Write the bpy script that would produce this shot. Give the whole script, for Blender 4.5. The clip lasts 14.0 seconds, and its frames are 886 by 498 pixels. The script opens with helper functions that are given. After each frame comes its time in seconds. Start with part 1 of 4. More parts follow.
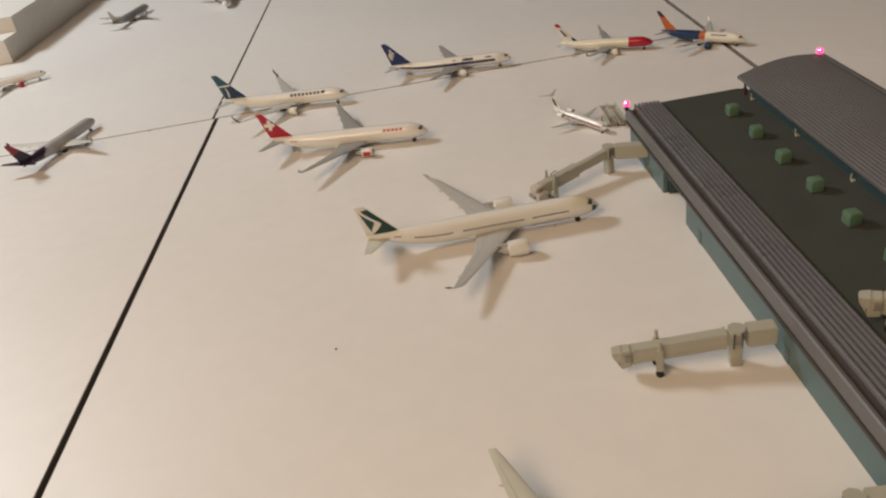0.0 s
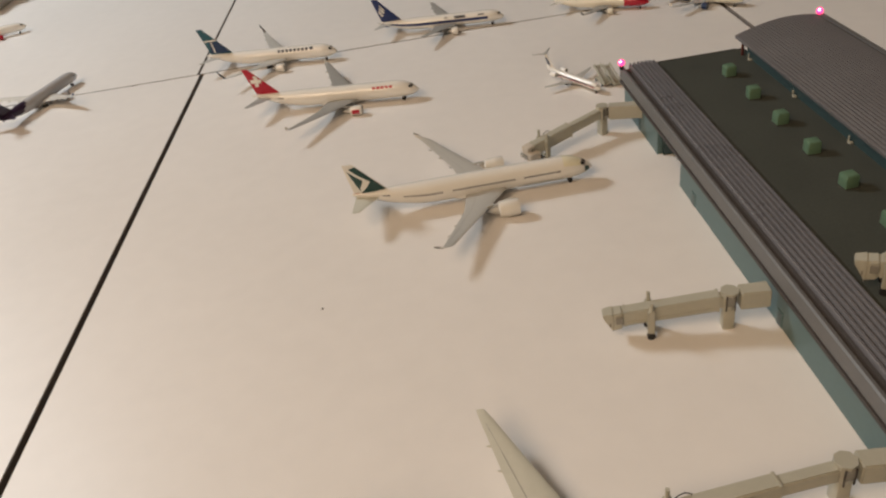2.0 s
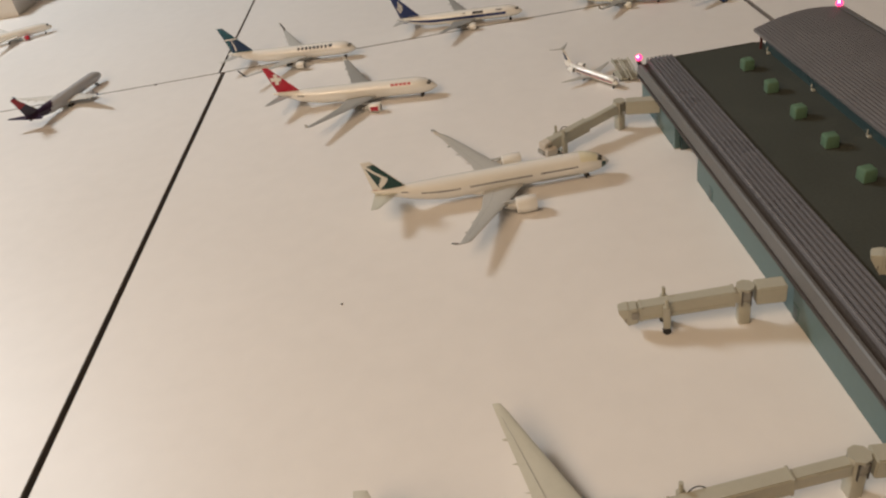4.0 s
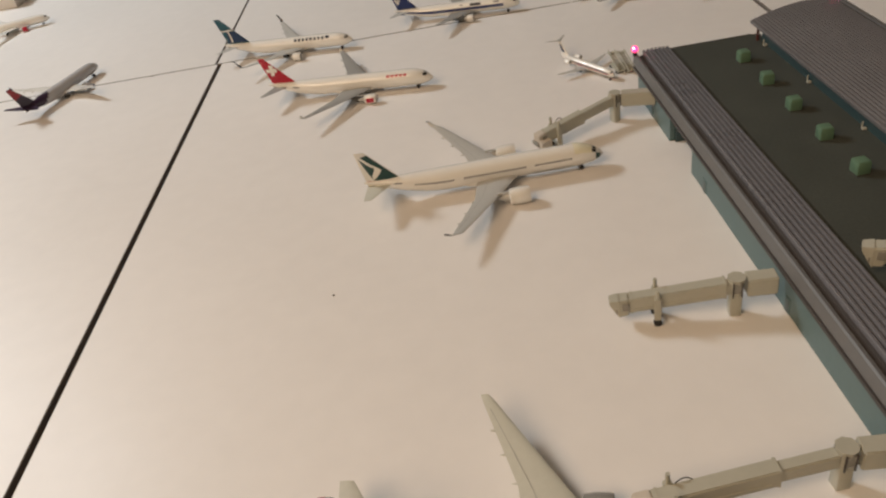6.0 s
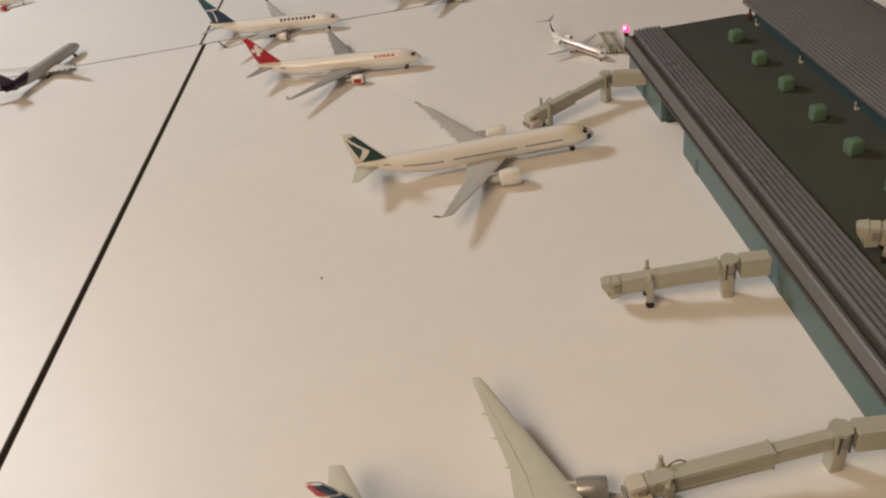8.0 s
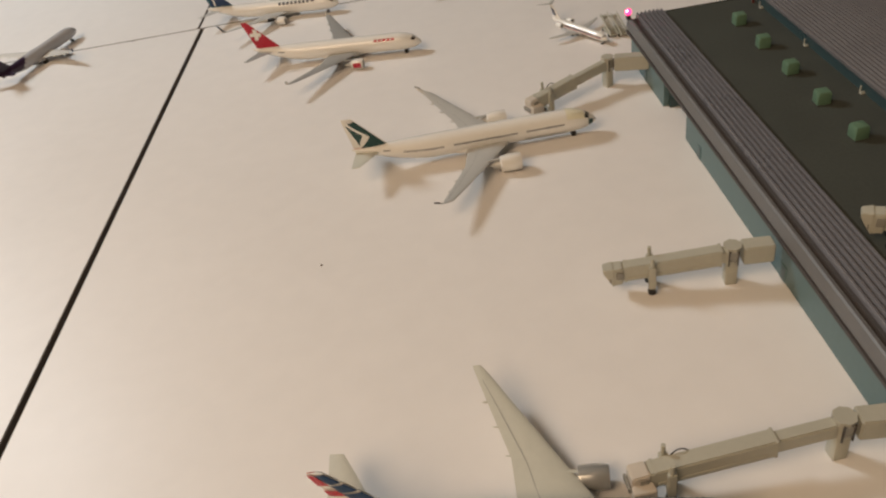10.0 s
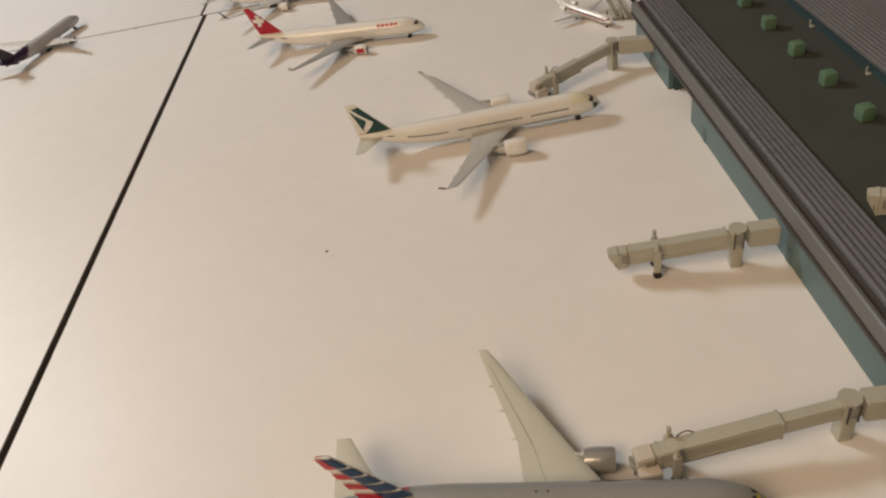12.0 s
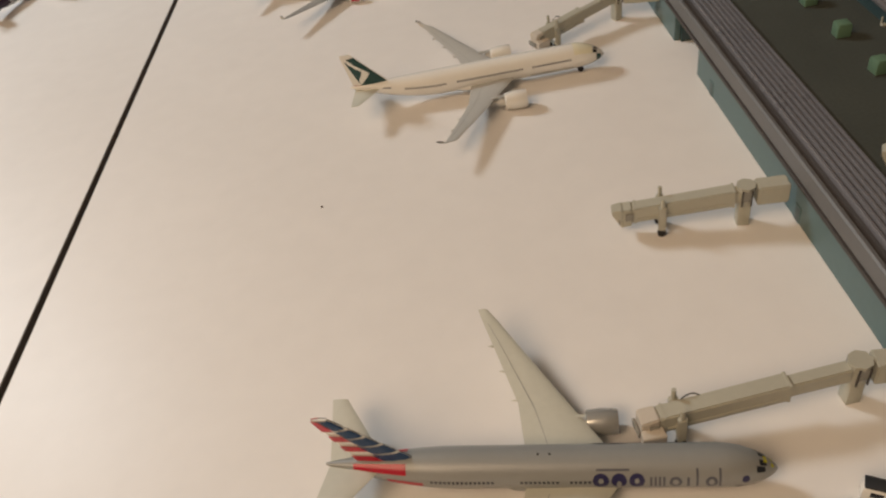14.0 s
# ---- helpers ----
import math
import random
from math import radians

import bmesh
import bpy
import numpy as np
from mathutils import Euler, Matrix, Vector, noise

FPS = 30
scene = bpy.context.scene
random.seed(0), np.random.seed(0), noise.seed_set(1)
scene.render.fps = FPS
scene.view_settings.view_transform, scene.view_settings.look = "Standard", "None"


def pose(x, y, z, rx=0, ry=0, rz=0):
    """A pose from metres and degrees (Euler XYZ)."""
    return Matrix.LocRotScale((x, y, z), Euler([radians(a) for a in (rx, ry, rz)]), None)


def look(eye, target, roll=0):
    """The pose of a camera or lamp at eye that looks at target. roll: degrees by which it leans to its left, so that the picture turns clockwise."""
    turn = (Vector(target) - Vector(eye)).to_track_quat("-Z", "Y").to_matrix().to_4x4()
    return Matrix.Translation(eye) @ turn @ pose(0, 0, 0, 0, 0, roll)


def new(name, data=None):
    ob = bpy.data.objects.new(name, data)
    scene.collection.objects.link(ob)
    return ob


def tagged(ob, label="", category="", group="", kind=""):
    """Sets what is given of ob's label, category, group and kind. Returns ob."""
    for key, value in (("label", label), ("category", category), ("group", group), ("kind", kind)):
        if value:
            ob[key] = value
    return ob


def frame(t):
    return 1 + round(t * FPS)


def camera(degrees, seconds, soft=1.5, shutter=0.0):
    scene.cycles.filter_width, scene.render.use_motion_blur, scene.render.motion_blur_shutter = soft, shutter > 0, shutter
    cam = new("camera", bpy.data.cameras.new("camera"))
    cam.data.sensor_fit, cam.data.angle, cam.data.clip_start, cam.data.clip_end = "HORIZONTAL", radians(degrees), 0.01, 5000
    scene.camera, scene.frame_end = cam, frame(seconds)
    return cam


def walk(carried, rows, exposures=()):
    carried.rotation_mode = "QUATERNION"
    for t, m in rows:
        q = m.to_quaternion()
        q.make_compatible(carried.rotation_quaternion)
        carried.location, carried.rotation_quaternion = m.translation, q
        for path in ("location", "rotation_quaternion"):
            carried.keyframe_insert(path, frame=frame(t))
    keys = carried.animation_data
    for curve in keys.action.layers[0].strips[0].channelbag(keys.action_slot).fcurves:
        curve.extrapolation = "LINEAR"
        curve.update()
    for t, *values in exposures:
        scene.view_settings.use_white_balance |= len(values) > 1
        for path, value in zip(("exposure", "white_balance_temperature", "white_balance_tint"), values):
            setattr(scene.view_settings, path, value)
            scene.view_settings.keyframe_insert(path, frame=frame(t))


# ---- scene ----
cam = camera(59.96, 14.0, soft=2.3)
# seconds, eye, yaw, pitch, roll
PATH = [
    (0, 0.2403, -0.8360, 0.2888, 1.08, -31.42, -10.43),
    (0.5, 0.2390, -0.8356, 0.2861, 0.32, -31.28, -9.67),
    (1, 0.2413, -0.8358, 0.2853, 0.25, -31.78, -9.64),
    (1.5, 0.2410, -0.8325, 0.2800, 0.38, -33.37, -9.44),
    (2, 0.2397, -0.8300, 0.2806, 0.70, -34.10, -9.63),
    (2.5, 0.2411, -0.8289, 0.2797, 0.74, -34.49, -9.74),
    (3, 0.2397, -0.8279, 0.2774, 1.27, -35.16, -9.67),
    (3.2, 0.2397, -0.8320, 0.2847, 2.29, -34.85, -10.60),
    (5.3, 0.2473, -0.8361, 0.2849, 2.72, -33.67, -11.04),
    (5.5, 0.2471, -0.8377, 0.2842, 2.65, -33.20, -10.89),
    (6, 0.2480, -0.8342, 0.2813, 2.96, -34.67, -10.95),
    (6.5, 0.2467, -0.8325, 0.2789, 1.92, -34.97, -10.38),
    (7, 0.2468, -0.8321, 0.2776, 1.55, -34.84, -10.18),
    (7.5, 0.2460, -0.8316, 0.2778, 2.02, -35.46, -10.53),
    (8, 0.2463, -0.8298, 0.2765, 2.11, -35.97, -10.52),
    (10.5, 0.2467, -0.8259, 0.2758, 2.46, -37.18, -10.95),
    (11, 0.2474, -0.8254, 0.2776, 2.06, -37.14, -11.10),
    (11.5, 0.2478, -0.8273, 0.2802, 2.76, -37.35, -11.85),
    (12, 0.2465, -0.8270, 0.2758, 3.18, -38.08, -11.76),
    (12.5, 0.2488, -0.8252, 0.2770, 3.03, -38.43, -11.86),
    (13, 0.2481, -0.8226, 0.2731, 2.95, -39.31, -11.70),
    (13.5, 0.2466, -0.8141, 0.2683, 3.49, -42.56, -12.15),
    (14, 0.2439, -0.8174, 0.2694, 3.52, -41.44, -11.75),
]
walk(cam, [(t, pose(x, y, z, 90 + pitch, 0, yaw) @ pose(0, 0, 0, 0, 0, roll)) for t, x, y, z, yaw, pitch, roll in PATH])

# ---- light ----
world = bpy.data.worlds.new("room_air")
scene.world = world
world.use_nodes = True
world.node_tree.nodes["Background"].inputs[0].default_value = (1.0, 0.77, 0.60, 1)
world.node_tree.nodes["Background"].inputs[1].default_value = 0.30


def area_lamp(name, eye, target, size, size_y, watts, colour):
    data = bpy.data.lights.new(name, "AREA")
    data.shape, data.size, data.size_y = "RECTANGLE", size, size_y
    data.energy, data.color = watts, colour
    ob = new(name, data)
    ob.matrix_world = look(eye, target)
    return ob


area_lamp("lamp_light", (-0.60, -1.45, 1.32), (0.2, -0.4, 0), 1.00, 1.00, 18.8, (1.0, 0.715, 0.465))
area_lamp("window_light", (-1.16, 0.60, 1.32), (0.1, -0.25, 0.0), 0.38, 0.34, 22.3, (0.825, 0.88, 0.91))
scene.view_settings.exposure = 0.0


# ---- materials ----
def mat(name, colour, rough=0.5, metal=0.0, grain=0.06, scale=300.0, bump=0.0, emit=0.0, coat=0.0):
    """A painted or moulded surface: colour varied at two scales, roughness varied, fine relief."""
    m = bpy.data.materials.new(name)
    m.use_nodes = True
    nt = m.node_tree
    b = nt.nodes["Principled BSDF"]
    tc = nt.nodes.new("ShaderNodeTexCoord")
    n1 = nt.nodes.new("ShaderNodeTexNoise")
    n1.inputs["Scale"].default_value, n1.inputs["Detail"].default_value = scale, 5
    n2 = nt.nodes.new("ShaderNodeTexNoise")
    n2.inputs["Scale"].default_value, n2.inputs["Detail"].default_value = scale / 14, 3
    add = nt.nodes.new("ShaderNodeMath")
    add.operation = "ADD"
    ramp = nt.nodes.new("ShaderNodeMapRange")
    ramp.inputs["From Min"].default_value, ramp.inputs["From Max"].default_value = 0.6, 1.4
    ramp.inputs["To Min"].default_value, ramp.inputs["To Max"].default_value = 1 - grain, 1 + grain
    mix = nt.nodes.new("ShaderNodeVectorMath")
    mix.operation = "SCALE"
    mix.inputs[0].default_value = colour
    for n in (n1, n2):
        nt.links.new(tc.outputs["Object"], n.inputs["Vector"])
    nt.links.new(n1.outputs["Fac"], add.inputs[0])
    nt.links.new(n2.outputs["Fac"], add.inputs[1])
    nt.links.new(add.outputs[0], ramp.inputs["Value"])
    nt.links.new(ramp.outputs[0], mix.inputs["Scale"])
    nt.links.new(mix.outputs[0], b.inputs["Base Color"])
    rr = nt.nodes.new("ShaderNodeMapRange")
    rr.inputs["To Min"].default_value, rr.inputs["To Max"].default_value = max(rough - 0.08, 0.02), min(rough + 0.08, 1)
    nt.links.new(n2.outputs["Fac"], rr.inputs["Value"])
    nt.links.new(rr.outputs[0], b.inputs["Roughness"])
    b.inputs["Metallic"].default_value = metal
    b.inputs["Coat Weight"].default_value = coat
    if bump:
        bp = nt.nodes.new("ShaderNodeBump")
        bp.inputs["Strength"].default_value, bp.inputs["Distance"].default_value = 0.5, bump
        nt.links.new(n1.outputs["Fac"], bp.inputs["Height"])
        nt.links.new(bp.outputs[0], b.inputs["Normal"])
    if emit:
        b.inputs["Emission Color"].default_value = (*colour, 1)
        b.inputs["Emission Strength"].default_value = emit
    return m


M_TABLE = mat("white_laminate", (0.80, 0.775, 0.75), 0.46, grain=0.03, scale=60, bump=0.00004)
M_EDGE = mat("grey_edge_band", (0.20, 0.175, 0.155), 0.6, grain=0.1, scale=200)
M_WALLPAINT = mat("beige_wall_paint", (0.44, 0.40, 0.35), 0.8, grain=0.05, scale=20)
M_FLOOR = mat("brown_carpet", (0.20, 0.15, 0.11), 0.95, grain=0.25, scale=120)
M_WHITE = mat("white_gloss_paint", (0.80, 0.79, 0.75), 0.22, coat=0.4, grain=0.02)
M_WARMWHITE = mat("ivory_gloss_paint", (0.80, 0.77, 0.66), 0.25, coat=0.3, grain=0.02)
# white paint with the yellow lighting tint of the nose put into it
M_LEMON = mat("lemon_white_light_tint", (0.80, 0.78, 0.62), 0.25, coat=0.3, grain=0.04)
M_GREY = mat("light_grey_wing_paint", (0.46, 0.46, 0.44), 0.35, grain=0.05)
M_DGREY = mat("mid_grey_wing_paint", (0.30, 0.30, 0.29), 0.4, grain=0.06)
M_SILVER = mat("silver_grey_paint", (0.285, 0.292, 0.285), 0.34, metal=0.06, grain=0.03)
M_BRIGHTSILVER = mat("bright_silver_paint", (0.50, 0.50, 0.52), 0.24, metal=0.05, grain=0.04)
M_PALEWING = mat("pale_grey_wing_paint", (0.54, 0.54, 0.47), 0.40, grain=0.05)
M_COWL = mat("polished_cowl_paint", (0.42, 0.42, 0.40), 0.22, metal=0.45, grain=0.05)
M_METAL = mat("bare_metal", (0.66, 0.65, 0.63), 0.25, metal=1.0, grain=0.05)
M_BLACK = mat("black_rubber", (0.02, 0.02, 0.022), 0.6, grain=0.2)
M_GLASSDARK = mat("black_window_paint", (0.02, 0.022, 0.028), 0.15, grain=0.1)
M_DECAL = mat("dark_blue_grey_print", (0.04, 0.044, 0.06), 0.4, grain=0.1)
M_GREEN = mat("dark_green_paint", (0.012, 0.055, 0.052), 0.3, grain=0.08)
M_RED = mat("signal_red_paint", (0.43, 0.010, 0.032), 0.3, grain=0.05)
M_DRED = mat("deep_red_paint", (0.38, 0.02, 0.03), 0.3, grain=0.06)
M_NAVY = mat("navy_paint", (0.012, 0.035, 0.10), 0.3, grain=0.08)
M_TEAL = mat("teal_paint", (0.010, 0.085, 0.125), 0.3, grain=0.06)
M_BLUE = mat("royal_blue_paint", (0.010, 0.026, 0.13), 0.3, grain=0.06)
M_ORANGE = mat("orange_paint", (0.50, 0.14, 0.045), 0.3, grain=0.06)
M_PURPLE = mat("dark_plum_paint", (0.035, 0.018, 0.045), 0.3, grain=0.08)
M_INDIGO = mat("indigo_print", (0.022, 0.02, 0.085), 0.35, grain=0.05)
M_PRINTGREY = mat("steel_grey_print", (0.10, 0.105, 0.13), 0.4, grain=0.05)
M_JETWAY = mat("grey_ivory_plastic", (0.43, 0.42, 0.35), 0.45, grain=0.05, scale=400, bump=0.0001)
M_CAB = mat("pale_pinkish_plastic", (0.55, 0.50, 0.43), 0.5, grain=0.05, scale=400)
M_FINBLUE = mat("deep_blue_paint", (0.010, 0.045, 0.125), 0.3, grain=0.08)
M_JETWAYDARK = mat("shaded_window_film", (0.26, 0.25, 0.22), 0.25, grain=0.1)
M_TERMWALL = mat("teal_blue_plastic", (0.088, 0.147, 0.151), 0.4, grain=0.08, scale=250)
M_TERMDARK = mat("dark_teal_plastic", (0.035, 0.065, 0.07), 0.3, grain=0.1)
M_FASCIA = mat("lilac_grey_plastic", (0.128, 0.127, 0.127), 0.50, grain=0.07, scale=250)
M_RIB = mat("grey_ribbed_plastic", (0.150, 0.149, 0.162), 0.29, grain=0.08, scale=300)
# dark grooves and trim; also colours in the shade below the terminal roof edge
M_GROOVE = mat("dark_trim_and_shade", (0.055, 0.048, 0.045), 0.6, grain=0.1)
M_ROOFDARK = mat("dark_brown_grey_roofing", (0.050, 0.055, 0.046), 0.75, grain=0.16, scale=500, bump=0.0002)
M_ROOFB = mat("taupe_grey_plastic", (0.130, 0.124, 0.128), 0.36, grain=0.09, scale=300)
M_POST = mat("dark_red_brown_paint", (0.09, 0.022, 0.018), 0.5, grain=0.1)
M_GREENBOX = mat("pale_green_plastic", (0.115, 0.200, 0.130), 0.45, grain=0.08, scale=400)
M_CARD = mat("white_card", (0.74, 0.71, 0.66), 0.7, grain=0.04, scale=80)
M_LED = mat("red_led_epoxy", (1.0, 0.05, 0.20), 0.2, emit=2.6)
M_LEDCORE = mat("lit_led_die", (1.0, 0.42, 0.66), 0.2, emit=9.0)
M_CRUMB = mat("dark_crumb", (0.10, 0.08, 0.07), 0.9, grain=0.2, scale=2000)
# colour of the reflections painted on the silver jet's nose
M_GLINT = mat("lime_yellow_glint", (0.62, 0.58, 0.05), 0.2, grain=0.05)


# ---- mesh helpers ----
def part(name, bm, material, parent=None, label="", smooth=True):
    me = bpy.data.meshes.new(name)
    bmesh.ops.recalc_face_normals(bm, faces=bm.faces)
    bm.to_mesh(me)
    bm.free()
    for m in material if isinstance(material, (list, tuple)) else [material]:
        me.materials.append(m)
    if smooth:
        me.polygons.foreach_set("use_smooth", [True] * len(me.polygons))
        me.set_sharp_from_angle(angle=radians(38))
    ob = new(name, me)
    if parent:
        ob.parent = parent
    if label:
        tagged(ob, label)
    return ob


def box_bm(x0, x1, y0, y1, z0, z1, bevel=0.0, bm=None, seg=2):
    bm2 = bmesh.new()
    bmesh.ops.create_cube(bm2, size=1)
    for v in bm2.verts:
        v.co = Vector(((x0 + x1) / 2 + v.co.x * (x1 - x0), (y0 + y1) / 2 + v.co.y * (y1 - y0), (z0 + z1) / 2 + v.co.z * (z1 - z0)))
    if bevel:
        bmesh.ops.bevel(bm2, geom=bm2.edges[:], offset=bevel, segments=seg, affect="EDGES", profile=0.5)
    return merge(bm, bm2)


def merge(bm, bm2, m=None):
    if m is not None:
        bmesh.ops.transform(bm2, matrix=m, verts=bm2.verts)
    if bm is None:
        return bm2
    me = bpy.data.meshes.new("tmp")
    bm2.to_mesh(me)
    bm2.free()
    bm.from_mesh(me)
    bpy.data.meshes.remove(me)
    return bm


def rings_bm(rings, closed=True, caps=True, mats=None):
    """A skin over rings of points."""
    bm = bmesh.new()
    vs = [[bm.verts.new(p) for p in r] for r in rings]
    n = len(rings[0])
    for i in range(len(rings) - 1):
        for j in range(n if closed else n - 1):
            f = bm.faces.new((vs[i][j], vs[i][(j + 1) % n], vs[i + 1][(j + 1) % n], vs[i + 1][j]))
            if mats:
                f.material_index = mats(i, j)
    if caps and closed:
        bm.faces.new(vs[0][::-1])
        bm.faces.new(vs[-1])
    return bm


def lathe_x(profile, segs=20, y=0.0, z=0.0, caps=False):
    """Rings round an axis along x: profile rows of (x, radius)."""
    return rings_bm([[(x, y + r * math.cos(a), z + r * math.sin(a)) for a in [2 * math.pi * k / segs for k in range(segs)]] for x, r in profile], caps=caps)


def cyl_bm(p0, p1, r, segs=12, r2=None):
    p0, p1 = Vector(p0), Vector(p1)
    q = (p1 - p0).to_track_quat("Z", "Y").to_matrix()
    r2 = r if r2 is None else r2
    ring = lambda c, rad: [c + q @ Vector((rad * math.cos(a), rad * math.sin(a), 0)) for a in [2 * math.pi * k / segs for k in range(segs)]]
    return rings_bm([ring(p0, r), ring(p1, r2)])


AIRFOIL = [(0, 0), (0.04, 0.35), (0.15, 0.75), (0.38, 1.0), (0.7, 0.55), (1, 0.06), (1, -0.06), (0.7, -0.3), (0.38, -0.55), (0.15, -0.45), (0.04, -0.25)]


def foil_bm(sections):
    """A wing or fin from sections (x of the leading edge, y, z, chord, thickness, way of thickness)."""
    rings = []
    for x, y, z, chord, thick, up in sections:
        u = Vector(up)
        rings.append([Vector((x - chord * a, y, z)) + u * (b * thick / 2) for a, b in AIRFOIL])
    return rings_bm(rings)


# ---- room and tables ----
def slab(name, x0, x1, y0, y1, z0, z1, material, label, category, bevel=0.0):
    return tagged(part(name, box_bm(x0, x1, y0, y1, z0, z1, bevel), material, smooth=bevel > 0), label, category, kind="structure")


slab("floor", -1.27, 3.0, -2.8, 3.2, -0.80, -0.75, M_FLOOR, "brown carpeted floor under the tables", "floor")
slab("wall_north", -1.27, 3.0, 3.2, 3.3, -0.75, 1.95, M_WALLPAINT, "plain beige painted wall", "wall")
slab("wall_south", -1.27, 3.0, -2.9, -2.8, -0.75, 1.95, M_WALLPAINT, "plain beige painted wall", "wall")
west = box_bm(-1.37, -1.27, -2.8, 0.20, -0.75, 1.95)
for y0, y1, z0, z1 in ((1.00, 3.2, -0.75, 1.95), (0.20, 1.00, -0.75, 1.00), (0.20, 1.00, 1.70, 1.95)):
    west = box_bm(-1.37, -1.27, y0, y1, z0, z1, bm=west)
tagged(part("wall_west", west, M_WALLPAINT, smooth=False), "plain beige painted wall with a window opening", "wall", kind="structure")
window = tagged(new("window_1"), "plain white window frame in the beige wall", "window", kind="structure")
for y0, y1, z0, z1 in ((0.20, 1.00, 1.00, 1.04), (0.20, 1.00, 1.66, 1.70), (0.20, 0.24, 1.04, 1.66), (0.96, 1.00, 1.04, 1.66)):
    part("window_frame", box_bm(-1.35, -1.29, y0, y1, z0, z1, 0.004), M_WHITE, window)
slab("wall_east", 3.0, 3.1, -2.8, 3.2, -0.75, 1.95, M_WALLPAINT, "plain beige painted wall", "wall")
slab("ceiling", -1.37, 3.1, -2.9, 3.3, 1.95, 2.00, M_WALLPAINT, "plain beige ceiling", "ceiling")


def table(x0, x1, y0, y1):
    root = tagged(new("table"), "white laminate table with grey edge band, pushed against its neighbours", "table", "tables pushed together")
    top = box_bm(x0, x1, y0, y1, -0.022, 0, 0.0008)
    top.normal_update()
    for f in top.faces:
        f.material_index = 0 if f.normal.z > 0.95 else 1
    part("tabletop", top, [M_TABLE, M_EDGE], root, smooth=False)
    for lx in (x0 + 0.05, x1 - 0.05):
        for ly in (y0 + 0.05, y1 - 0.05):
            part("leg", cyl_bm((lx, ly, -0.75), (lx, ly, -0.022), 0.016), M_DGREY, root, "grey steel table leg")
    return root


G = 0.0018
table(-0.56, -G, -1.20, -0.0005)
table(G, 0.5580, -1.20, -0.0005)
table(-0.56, -0.0054, 0.0005, 1.20)
table(-0.0038, 0.5580, 0.0005, 1.20)
table(0.5615, 1.12, -1.20, 1.20)
table(-1.125, -0.5625, -1.20, 1.20)


